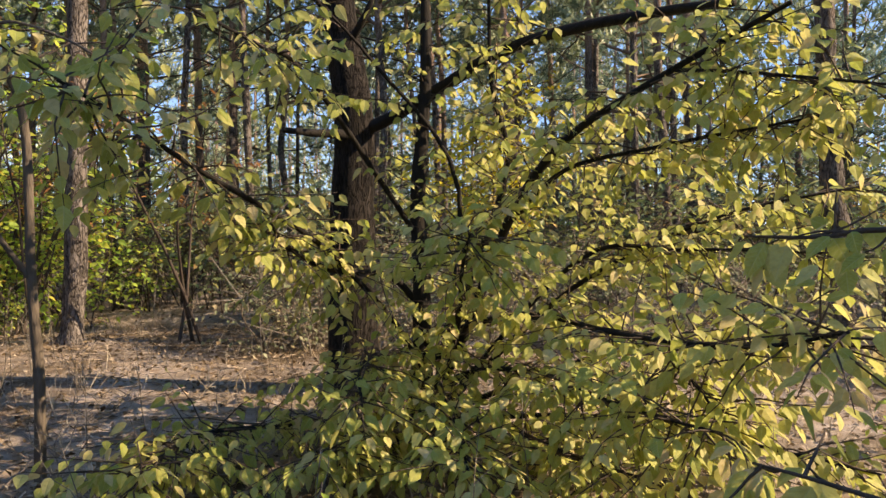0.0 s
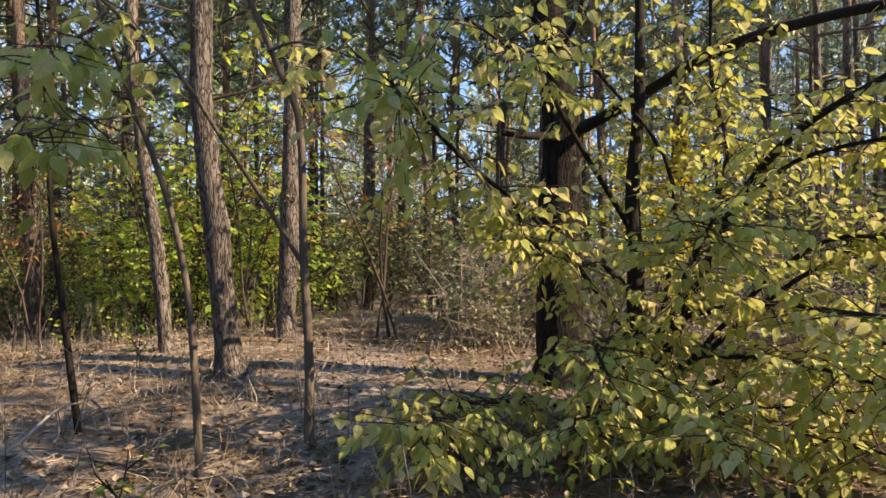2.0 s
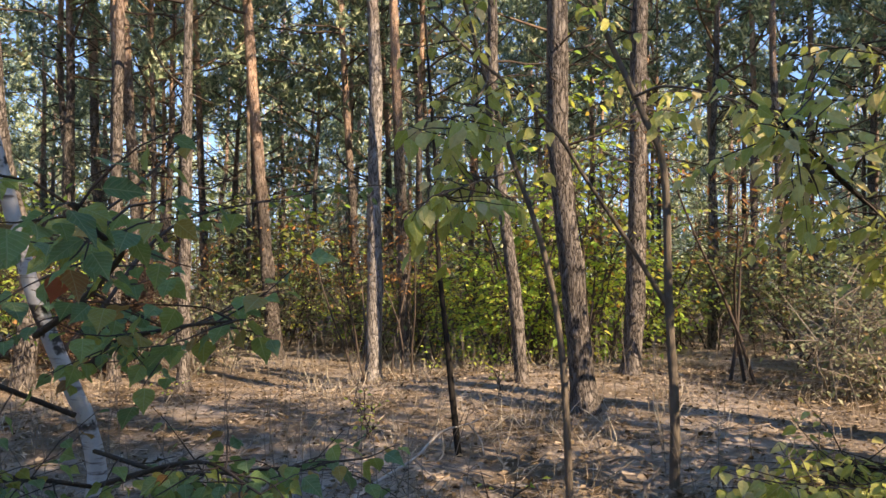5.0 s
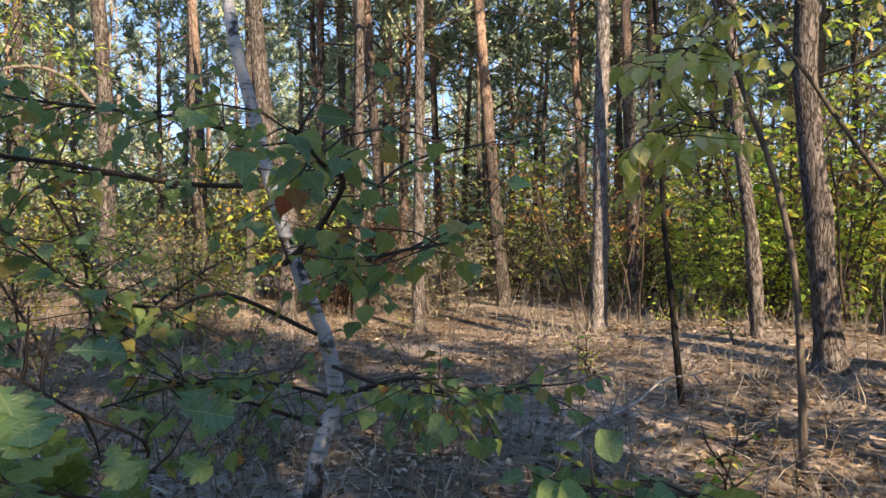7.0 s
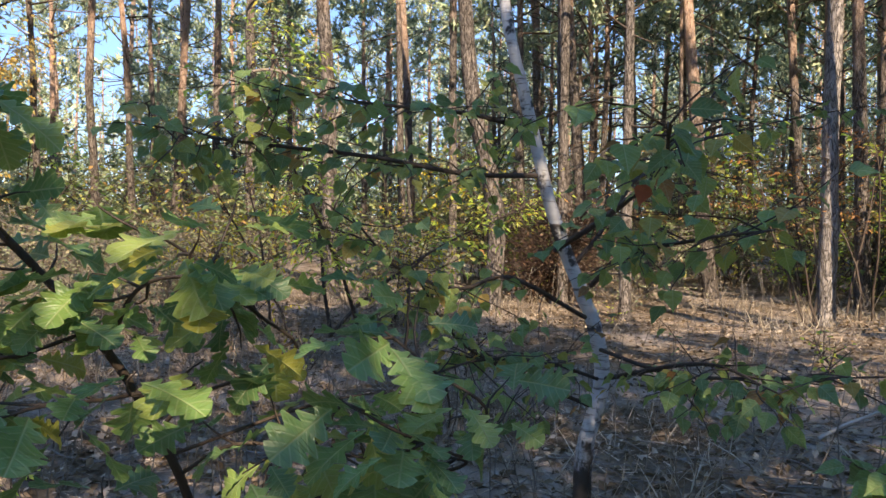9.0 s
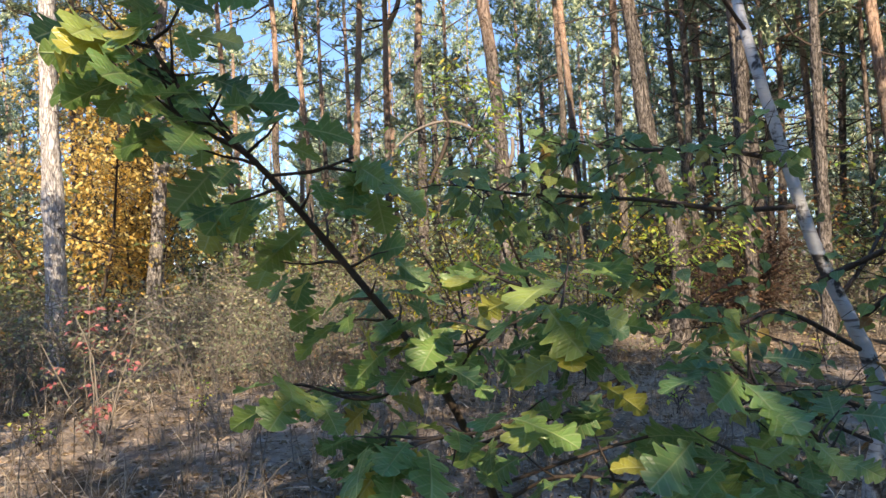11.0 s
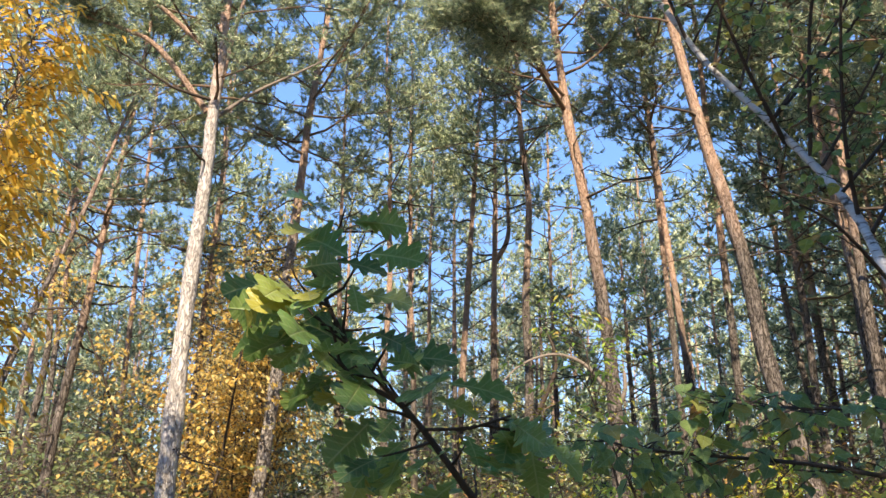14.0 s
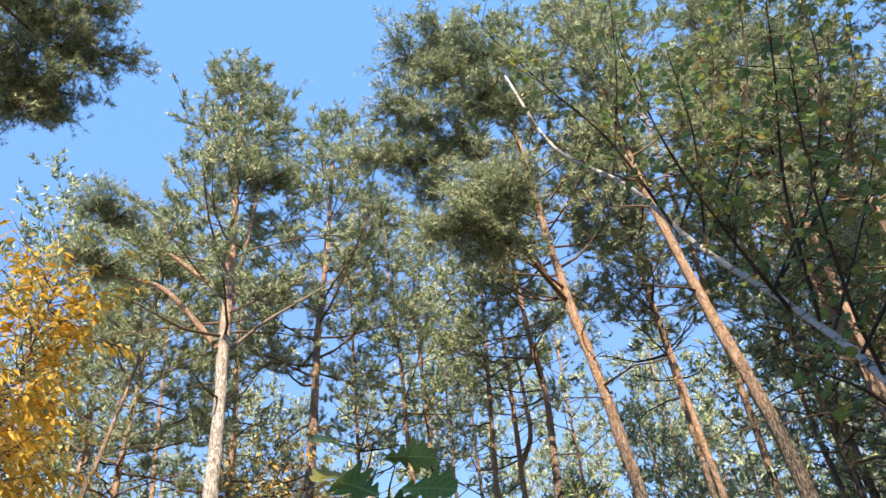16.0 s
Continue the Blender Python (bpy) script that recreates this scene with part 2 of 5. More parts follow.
def soil():
    m = Mat("forest_floor")
    vec = m.coords()
    wide = m.noise(vec, 0.55, 5.0, 0.65)
    mid = m.noise(vec, 5.0, 5.0, 0.65)
    fine = m.noise(vec, 70.0, 4.0, 0.7)
    dark = m.mix(fine, (0.072, 0.051, 0.034), (0.235, 0.178, 0.122))
    pale = m.mix(fine, (0.31, 0.25, 0.205), (0.62, 0.53, 0.455))
    mask = m.math("ADD", m.math("MULTIPLY", wide, 0.7), m.math("MULTIPLY", mid, 0.3))
    color = m.mix(m.ramp(mask, [(0.44, (0, 0, 0)), (0.62, (1, 1, 1))]), dark, pale)
    relief = m.math("ADD", m.math("MULTIPLY", mid, 2.0), fine)
    return m.done(m.surface(color, 0.95, m.bump(relief, 0.8, 0.04), 0.1))


pine_mat = pine_bark("pine_bark", (0.07, 0.057, 0.05), (0.13, 0.11, 0.098), (0.34, 0.30, 0.27), (0.022, 0.017, 0.015), 3.0)
grey_pine_mat = pine_bark("grey_pine_bark", (0.20, 0.175, 0.16), (0.30, 0.27, 0.25), (0.52, 0.48, 0.45), (0.06, 0.05, 0.044), 4.2)
# pale bark, whitened further so the colour carries sunlight on the trunk
sunlit_pine_mat = pine_bark("pale_sunlit_pine_bark", (0.46, 0.42, 0.39), (0.60, 0.56, 0.53), (0.80, 0.76, 0.73), (0.20, 0.17, 0.155), 5.2, 0.7)
# near-black tones stand in for the shade that lies on this trunk
shaded_trunk_mat = pine_bark("shaded_trunk_bark", (0.011, 0.009, 0.008), (0.02, 0.0165, 0.0145), (0.05, 0.042, 0.037), (0.005, 0.004, 0.0035), 12.0)
# dark bark, its colour lowered further to hold the shade round limbs and stems
shade_dark_bark = wood_bark("shade_dark_bark", (0.009, 0.0075, 0.0065), (0.034, 0.029, 0.025), 0.22, 34.0)
grey_bark = wood_bark("grey_bark", (0.075, 0.06, 0.048), (0.23, 0.19, 0.15))
twig_mat = wood_bark("twig_bark", (0.045, 0.034, 0.028), (0.13, 0.10, 0.08))
bleached_mat = wood_bark("bleached_wood", (0.30, 0.265, 0.235), (0.62, 0.57, 0.52))
limb_mat = wood_bark("pine_limb_bark", (0.10, 0.068, 0.05), (0.30, 0.21, 0.15))
dead_mat = wood_bark("dead_wood", (0.14, 0.115, 0.095), (0.36, 0.31, 0.27))
weed_mat = wood_bark("dry_weed", (0.12, 0.10, 0.08), (0.34, 0.30, 0.25))
brush_mat = wood_bark("brown_brush", (0.04, 0.025, 0.018), (0.11, 0.068, 0.05))
white_mat = birch_bark()
soil_mat = soil()


# ---------------------------------------------------------------- building helpers
def build_mesh(name, verts, faces, mat, smooth=False, uv=None):
    me = bpy.data.meshes.new(name)
    me.from_pydata(verts, [], faces)
    if uv is not None:
        corner = np.empty(len(me.loops), dtype=np.int32)
        me.loops.foreach_get("vertex_index", corner)
        me.uv_layers.new(name="leaf").data.foreach_set("uv", np.asarray(uv, dtype=np.float32)[corner].ravel())
    me.materials.append(mat)
    if smooth:
        me.polygons.foreach_set("use_smooth", [True] * len(me.polygons))
    return me


def part(name, me, parent, label="", m=None, kind=""):
    ob = new(name, me)
    ob.parent = parent
    if m is not None:
        ob.matrix_basis = m
    return tagged(ob, label=label, kind=kind)


def thing(name, place, label, category, group="", kind=""):
    ob = new(name)
    ob.empty_display_size = 0.2
    ob.matrix_basis = Matrix.Translation(place)
    return tagged(ob, label, category, group, kind)


def smooth_step(v):
    v = min(max(v, 0.0), 1.0)
    return v * v * (3 - 2 * v)


def ground_height(x, y):
    rise = 0.28 * smooth_step((y - 2) / 5) * smooth_step((x + 9) / 4)
    near = 1 - smooth_step((math.hypot(x, y) - 40) / 40)
    return rise + near * 0.07 * noise.noise(Vector((x * 0.45, y * 0.45, 3.0))) + near * 0.02 * noise.noise(Vector((x * 2.1, y * 2.1, 7.0)))


def curve_points(points, steps):
    """A smooth line through the points, so many steps from each to the next."""
    p = [Vector(q) for q in points]
    p = [p[0] * 2 - p[1], *p, p[-1] * 2 - p[-2]]
    line = []
    for i in range(1, len(p) - 2):
        for k in range(steps):
            t = k / steps
            a, b, c, d = p[i - 1], p[i], p[i + 1], p[i + 2]
            line.append(0.5 * (2 * b + (c - a) * t + (2 * a - 5 * b + 4 * c - d) * t * t + (3 * b - a - 3 * c + d) * t ** 3))
    line.append(p[-2])
    return line


class Tubes:
    """Branches gathered into one mesh."""

    def __init__(self):
        self.v, self.f = [], []

    def add(self, line, radii, sides=5, rough=0.0, rng=None, flare=None):
        side = Vector((1, 0, 0))
        start = len(self.v)
        n = len(line)
        for i, p in enumerate(line):
            d = (line[min(i + 1, n - 1)] - line[max(i - 1, 0)]).normalized()
            side = side - d * side.dot(d)
            if side.length < 1e-4:
                side = d.orthogonal()
            side.normalize()
            other = d.cross(side)
            for k in range(sides):
                a = 2 * math.pi * k / sides
                r = radii[i] * (1 + (rough * (rng.random() * 2 - 1) if rng else 0))
                if flare:
                    r *= 1 + flare(i, a)
                q = p + (side * math.cos(a) + other * math.sin(a)) * r
                self.v.append((q.x, q.y, q.z))
        for i in range(n - 1):
            for k in range(sides):
                a, b = start + i * sides + k, start + i * sides + (k + 1) % sides
                self.f.append((a, b, b + sides, a + sides))
        self.f.append(tuple(start + (n - 1) * sides + k for k in range(sides)))

    def mesh(self, name, mat, smooth=True):
        return build_mesh(name, self.v, self.f, mat, smooth)


def leaf_shape(outline, fold, droop, ripple=0.0):
    """A leaf 1 long, along +y, folded along its rib: outline as (y, half width)."""
    ys = [0.0] + [y for y, w in outline] + [1.0]
    verts = [(0, y, -droop * y * y) for y in ys]
    n = len(ys)
    faces = []
    for s in (-1, 1):
        first = len(verts)
        verts += [(s * w, y, fold * w - droop * y * y + ripple * w * math.sin(11 * y + s)) for y, w in outline]
        k = len(outline)
        for i in range(k - 1):
            q = (i + 1, i + 2, first + i + 1, first + i)
            faces.append(q if s < 0 else q[::-1])
        for q in ((0, 1, first), (k, n - 1, first + k - 1)):
            faces.append(q if s < 0 else q[::-1])
    return np.array(verts, float), faces


OVATE = leaf_shape([(0.08, 0.15), (0.24, 0.28), (0.45, 0.30), (0.68, 0.20), (0.87, 0.07)], 0.14, 0.18, 0.12)
PLAIN = leaf_shape([(0.14, 0.21), (0.40, 0.30), (0.74, 0.16)], 0.14, 0.18)
BIRCH = leaf_shape([(0.05, 0.17), (0.17, 0.35), (0.33, 0.40), (0.50, 0.33), (0.68, 0.19), (0.84, 0.07)], 0.16, 0.14, 0.15)
SIMPLE = leaf_shape([(0.45, 0.30)], 0.3, 0.15)
LANCE = leaf_shape([(0.4, 0.15)], 0.3, 0.2)
BLADE = leaf_shape([(0.45, 0.013)], 0.2, 0.5)
OAK = leaf_shape([(0.04, 0.03), (0.12, 0.08), (0.17, 0.15), (0.21, 0.15), (0.25, 0.07), (0.31, 0.17), (0.36, 0.26), (0.41, 0.26), (0.45, 0.12), (0.51, 0.24), (0.57, 0.35), (0.62, 0.35),
                  (0.66, 0.19), (0.71, 0.27), (0.76, 0.35), (0.81, 0.33), (0.85, 0.18), (0.90, 0.23), (0.945, 0.17), (0.98, 0.08)], 0.14, 0.2, 0.2)


def unit(a):
    return a / np.maximum(np.linalg.norm(a, axis=1, keepdims=True), 1e-6)


def leaf_frames(ways, ups):
    """Axes of leaves that point along ways with their upper side towards ups."""
    y = unit(np.asarray(ways, float))
    x = unit(np.cross(y, np.asarray(ups, float) + 1e-4))
    return np.stack([x, y, np.cross(x, y)], axis=2)


def leaf_mesh(name, shape, places, axes, sizes, mat):
    """Leaves gathered into one mesh."""
    verts, faces = shape
    n, k = len(places), len(verts)
    pts = np.einsum("nij,kj->nki", axes, verts) * np.asarray(sizes)[:, None, None] + np.asarray(places)[:, None, :]
    quads = []
    for i in range(n):
        o = i * k
        quads += [tuple(o + q for q in f) for f in faces]
    return build_mesh(name, pts.reshape(-1, 3).tolist(), quads, mat, False, np.tile(verts[:, :2], (n, 1)))


def sprout(line, count, rng, size, hang=0.6, spread=0.8, start=0.2):
    """Places, ways, upper sides and sizes of leaves along a twig."""
    found = []
    n = len(line) - 1
    for i in range(count):
        t = start + (1 - start) * (i + rng.random()) / count
        f = min(t * n, n - 1e-3)
        a, b = line[int(f)], line[int(f) + 1]
        p = a.lerp(b, f - int(f))
        d = (b - a).normalized()
        side = d.cross(Vector((0, 0, 1)))
        side = side.normalized() if side.length > 1e-3 else Vector((1, 0, 0))
        s = 1 if i % 2 else -1
        way = d * rng.uniform(0.2, 0.7) + side * s * spread * rng.uniform(0.5, 1.2) + Vector((0, 0, -hang * rng.uniform(0.3, 1.5)))
        up = Vector((rng.gauss(0, 0.5), rng.gauss(0, 0.5), 0.9)) + side * s * 0.3
        stalk = way.normalized() * size * 0.22
        found.append((p + stalk, way, up, size * rng.uniform(0.65, 1.2)))
    return found


def wander(p, d, length, rng, steps=4, jitter=0.2, pull=0.0):
    line, p, d = [p.copy()], p.copy(), d.normalized()
    for i in range(steps):
        d = (d + Vector((rng.gauss(0, jitter), rng.gauss(0, jitter), rng.gauss(0, jitter) + pull))).normalized()
        p = p + d * (length / steps)
        line.append(p.copy())
    return line


def taper(line, r0, r1):
    n = len(line) - 1
    return [r0 + (r1 - r0) * i / n for i in range(n + 1)]


def spot(line, t):
    f = min(t, 0.9999) * (len(line) - 1)
    i = int(f)
    return line[i].lerp(line[i + 1], f - i), (line[i + 1] - line[i]).normalized()


def any_way(rng, flat=1.0):
    a = rng.uniform(0, 2 * math.pi)
    return Vector((math.cos(a), math.sin(a), rng.gauss(0, flat))).normalized()


# ---------------------------------------------------------------- ground
def make_ground():
    n = 170
    u = np.linspace(-1, 1, n)
    c = np.sinh(u * 5.2) / math.sinh(5.2) * 400
    verts = [(x - 4, y, ground_height(x - 4, y)) for y in c for x in c]
    faces = [(j * n + i, j * n + i + 1, (j + 1) * n + i + 1, (j + 1) * n + i) for j in range(n - 1) for i in range(n - 1)]
    ob = new("ground", build_mesh("ground", verts, faces, soil_mat, True))
    tagged(ob, "brown forest floor of needles, dry leaves and sandy soil", "ground", kind="structure")


make_ground()

# ---------------------------------------------------------------- pines
def needle_mesh(name, seed, shoots, needles, shoot, length, width):
    """Needles set like brushes along short shoots, given as (foot, way)."""
    gen = np.random.default_rng(seed)
    foot = np.repeat(np.array([tuple(p) for p, w in shoots]), needles, axis=0)
    way = np.repeat(unit(np.array([tuple(w) for p, w in shoots])), needles, axis=0)
    n = len(foot)
    p = foot + way * shoot * gen.uniform(0, 1, (n, 1)) + gen.normal(0, 0.008, (n, 3))
    y = unit(way * 0.75 + gen.normal(0, 0.55, (n, 3)))
    x = unit(np.cross(y, gen.normal(size=(n, 3))))
    ln = length * gen.uniform(0.65, 1.2, (n, 1))
    verts = np.stack([p - x * width / 2, p + x * width / 2, p + y * ln], axis=1).reshape(-1, 3)
    return build_mesh(name, verts.tolist(), np.arange(3 * n).reshape(-1, 3).tolist(), needle_mat)


def needle_crown(name, seed, height, radius, limbs, twigs, tufts, needles, shoot, length, width, fine=True):
    """A crown over the origin: its limbs and its needles, as two meshes."""
    rng = random.Random(seed)
    wood, shoots = Tubes(), []
    for i in range(limbs):
        f = (i + rng.random()) / limbs
        z = height * f * 0.96
        reach = radius * (1.0 - 0.75 * f ** 1.6) * rng.uniform(0.55, 1.15)
        if f < 0.18:
            reach *= 0.8
        a = i * 2.4 + rng.uniform(-0.5, 0.5)
        d = Vector((math.cos(a), math.sin(a), rng.uniform(-0.05, 0.35) + 0.5 * f))
        line = wander(Vector((0, 0, z)), d, reach, rng, 5, 0.14, 0.06)
        rr = taper(line, 0.024 * (1.15 - f), 0.005)
        wood.add(line if fine else line[::2] + line[-1:], rr if fine else rr[::2] + rr[-1:], 4 if fine else 3)
        for k in range(twigs):
            p, dd = spot(line, rng.uniform(0.35, 1.0))
            way = dd * 0.6 + any_way(rng, 0.45) * 0.8 + Vector((0, 0, 0.2))
            twig = wander(p, way, rng.uniform(0.25, 0.6) * radius / 1.8, rng, 3, 0.2, 0.08)
            if fine:
                wood.add([twig[0], twig[2], twig[3]], [0.006, 0.005, 0.003], 3)
            for j in range(tufts):
                q, e = spot(twig, rng.uniform(0.35, 1.0))
                shoots.append((q, e * 0.8 + any_way(rng, 0.5) * 0.7 + Vector((0, 0, 0.35))))
    return wood.mesh(name + "_limbs", limb_mat), needle_mesh(name + "_needles", seed, shoots, needles, shoot, length, width)


def needle_clump(seed, radius, limbs, tufts):
    """A single bough's spray of needles round the origin, with its twigs."""
    rng = random.Random(seed)
    wood, shoots = Tubes(), []
    for i in range(limbs):
        d = any_way(rng, 0.35)
        line = wander(Vector((0, 0, 0)), Vector((d.x, d.y, d.z * 0.6)), radius * rng.uniform(0.5, 1.1), rng, 4, 0.2, 0.04)
        wood.add(line, taper(line, 0.011, 0.003), 3)
        for j in range(tufts):
            q, e = spot(line, 1 - 0.85 * rng.random() ** 1.3)
            shoots.append((q + any_way(rng, 0.7) * rng.uniform(0.0, 0.16), e * 0.6 + any_way(rng, 0.5) + Vector((0, 0, 0.3))))
    return wood.mesh("bough_wood", limb_mat), needle_mesh("clump_needles", seed, shoots, 16, 0.12, 0.09, 0.009)


NEAR_CROWNS = [needle_crown("crown", 11 + i, 5.6, 1.9 + 0.15 * i, 42, 11, 6, 20, 0.15, 0.095, 0.0155) for i in range(4)]
MID_CROWNS = [needle_crown("mid_crown", 21 + i, 5.6, 2.1, 30, 8, 4, 15, 0.18, 0.115, 0.023, False) for i in range(4)]
FAR_CROWNS = [needle_crown("far_crown", 31 + i, 5.6, 2.1, 26, 7, 3, 9, 0.25, 0.145, 0.05, False) for i in range(4)]
SHADE_CROWNS = [needle_crown("shade_crown", 41 + i, 5.6, 2.1, 16, 5, 2, 5, 0.3, 0.34, 0.125, False) for i in range(2)]
CLUMPS = [needle_clump(45 + i, 0.62, 16, 24) for i in range(3)]


def dead_branch_mesh(seed):
    rng = random.Random(seed)
    wood = Tubes()
    line = wander(Vector((0, 0, 0)), Vector((1, 0, rng.uniform(-0.2, 0.35))), 1.0, rng, 5, 0.16, 0.03)
    wood.add(line, taper(line, 0.017, 0.004), 4)
    for i in range(5):
        p, d = spot(line, rng.uniform(0.3, 1))
        twig = wander(p, d + any_way(rng, 0.6), rng.uniform(0.15, 0.4), rng, 3, 0.25)
        wood.add(twig, taper(twig, 0.006, 0.002), 3)
    return wood.mesh("dead_branch", twig_mat)


DEAD = [dead_branch_mesh(50 + i) for i in range(7)]
PINE_LABELS = ["tall pine, grey plated bark turning orange above", "tall pine with flaking orange upper trunk", "slim forest pine with bare lower branches"]


def pine(base, lean=(0.0, 0.0), diam=0.24, height=14.0, way=None, crown=0.58, spread=1.0, near=True, fine=False, seed=0, branches=10, label="", sides=12, bark=None, seen=True):
    """A pine that stands at base. way: points of its trunk, from the foot, where it bends."""
    rng = random.Random(seed * 7919 + 13)
    x, y = base
    g = ground_height(x, y)
    top = thing("pine_tree", (x, y, g - 0.04), label or PINE_LABELS[seed % 3], "pine", "pines of the wood")
    if way:
        pts = [Vector((a - x, b - y, c - g)) for a, b, c in way]
        last = pts[-1]
        d = (pts[-1] - pts[-2])
        d = Vector((d.x / d.z, d.y / d.z, 1))
        pts += [last + Vector((d.x * k * 0.7, d.y * k * 0.7, k)) for k in np.linspace(0, height - last.z, 4)[1:]]
        pts[0] = Vector((0, 0, 0))
    else:
        w = Vector((rng.gauss(0, 0.05), rng.gauss(0, 0.05), 0))
        pts = [Vector((lean[0] * z, lean[1] * z, z)) + w * (math.sin(z * 0.6) + 0.5 * math.sin(z * 1.6 + seed)) for z in np.linspace(0, height, 12 if near else 8)]
    line = curve_points(pts, 7 if near else 1)
    hs = [p.z / height for p in line]
    radii = [0.45 * diam * max(0.16, 1.0 - 0.72 * h) for h in hs]
    if near:
        phase = rng.uniform(0, 6)
        wood = Tubes()
        knots = [(rng.uniform(0.3, 9), rng.uniform(0, 6.28), rng.uniform(0.12, 0.3)) for k in range(14)]
        bulge = [[(az, size * math.exp(-((p.z - z) / 0.12) ** 2)) for z, az, size in knots if abs(p.z - z) < 0.35] for p in line]
        wood.add(line, radii, sides, 0.075, rng, lambda i, a: 0.04 * math.sin(2.3 * line[i].z + 2 * a + phase) + sum(b * max(0, math.cos(a - az)) ** 3 for az, b in bulge[i]) + 0.45 * max(0, 1 - line[i].z / 0.35) ** 2 * (1 + 0.5 * math.sin(3 * a + phase)))
    else:
        wood = Tubes()
        wood.add(line, radii, 7)
    trunk = part("trunk", wood.mesh("pine_trunk", bark or pine_mat), top)
    zc = height * crown
    p, d = spot(line, crown)
    for i in range(len(line) - 1):
        if line[i].z <= zc <= line[i + 1].z:
            p = line[i].lerp(line[i + 1], (zc - line[i].z) / max(line[i + 1].z - line[i].z, 1e-3))
    limbs, needles = (NEAR_CROWNS if fine else MID_CROWNS if near else FAR_CROWNS if seen else SHADE_CROWNS)[rng.randrange(4 if seen or near else 2)]
    tip = line[-1] - p
    tall = (height - zc) / 5.6
    shear = Matrix.Identity(4)
    shear[0][2], shear[1][2] = tip.x / 5.6 , tip.y / 5.6
    m = Matrix.Translation(p) @ Matrix.Rotation(math.atan2(tip.x, tip.z) * 0.9, 4, "Y") @ Matrix.Rotation(-math.atan2(tip.y, tip.z) * 0.9, 4, "X") @ Matrix.Rotation(rng.uniform(0, 6.28), 4, "Z") @ Matrix.Diagonal((spread * tall ** 0.5, spread * tall ** 0.5, tall * 1.05, 1))
    part("crown_wood", limbs, top, m=m)
    part("crown", needles, top, "grey-green pine needles", m=m)
    for i in range(branches):
        z = zc * rng.uniform(0.25, 1.05) if i else zc * 0.9
        q = min(line, key=lambda v: abs(v.z - z))
        s = rng.uniform(0.5, 1.5) * (1.3 if z > zc * 0.7 else 0.8)
        mm = Matrix.Translation((q.x, q.y, z)) @ Matrix.Rotation(rng.uniform(0, 6.28), 4, "Z") @ Matrix.Rotation(rng.uniform(-0.3, 0.3), 4, "Y") @ Matrix.Scale(s, 4)
        part("dead_branch", DEAD[rng.randrange(7)], trunk, m=mm)
    return top


# pines that the path looks at, one by one
pine((-7.55, 6.72), (-0.010, -0.008), 0.25, 14.5, seed=1, bark=grey_pine_mat, label="pine with pale grey flaking bark on its lower trunk")
pine((-9.08, 9.22), (-0.038, -0.035), 0.26, 14.0, seed=2, label="pine with dark, almost black lower bark")
pine((-5.14, 6.73), (-0.072, -0.045), 0.17, 12.5, seed=3)
pine((-3.87, 5.82), (-0.058, -0.030), 0.27, 14.0, seed=4, label="stout pine, cracked grey bark below and orange above")
pine((-4.45, 8.25), (0.016, 0.008), 0.28, 14.5, seed=5, label="dark-barked pine standing behind the clearing")
pine((-11.40, 8.18), (-0.062, -0.078), 0.29, 14.5, seed=6, label="pine with a bright orange upper trunk")
pine((-10.55, 3.42), diam=0.30, height=14.5, way=[(-10.55, 3.42, 0), (-10.49, 3.46, 1.0), (-10.53, 3.38, 1.9), (-10.66, 3.11, 3.24), (-10.74, 2.94, 5.06), (-10.85, 2.6, 7.0), (-10.95, 2.3, 9.2)], fine=True, seed=7, crown=0.62, label="leaning pine with a bend in its flaking trunk")
pine((-10.86, -5.14), (0.003, 0.004), 0.32, 12.9, fine=True, seed=8, bark=sunlit_pine_mat, crown=0.56, spread=1.15, label="straight pine with pale bark, sunlight put into its colour, and forked limbs")
pine((-14.10, -4.72), (-0.010, 0.062), 0.30, 14.0, fine=True, spread=1.25, seed=9, bark=grey_pine_mat, crown=0.56)
pine((-13.00, -7.85), (-0.012, 0.055), 0.20, 11.0, fine=True, spread=1.25, crown=0.5, seed=10)
pine((-12.05, 1.30), diam=0.29, height=14.5, way=[(-12.05, 1.32, 0), (-12.08, 1.27, 1.94), (-12.09, 1.23, 3.76), (-12.14, 1.0, 6.1), (-12.15, 0.75, 7.9), (-12.18, 0.6, 9.5)], fine=True, spread=1.25, seed=11, crown=0.56, label="curved pine with a forked top and orange bark")
pine((-14.8, -6.1), (0.0, 0.0), 0.16, 12.0, seed=12)
pine((-18.4, -1.9), (0.0, -0.03), 0.19, 13.5, spread=1.25, crown=0.58, seed=13)
pine((-17.4, -2.5), (0.0, -0.025), 0.21, 14.0, spread=1.25, crown=0.58, seed=14)
pine((-22.4, -1.6), (0.0, 0.0), 0.18, 14.0, seed=15, near=False)
pine((-17.4, -1.1), (0.0, 0.06), 0.22, 14.0, spread=1.25, crown=0.62, seed=16)
pine((-17.4, -0.2), (0.0, 0.015), 0.22, 12.5, spread=1.25, crown=0.62, seed=17)
pine((-15.35, 0.5), (0.0, -0.02), 0.24, 14.0, spread=1.25, crown=0.6, seed=18)
pine((-22.1, 2.1), (0.0, 0.0), 0.20, 14.0, seed=19, near=False)
pine((-13.6, 3.2), (-0.018, -0.05), 0.18, 13.0, fine=True, spread=1.25, crown=0.64, seed=20)
pine((-16.4, 6.6), (-0.012, -0.023), 0.19, 13.5, seed=21)
pine((-17.9, 8.1), (-0.015, -0.027), 0.22, 14.0, seed=22)
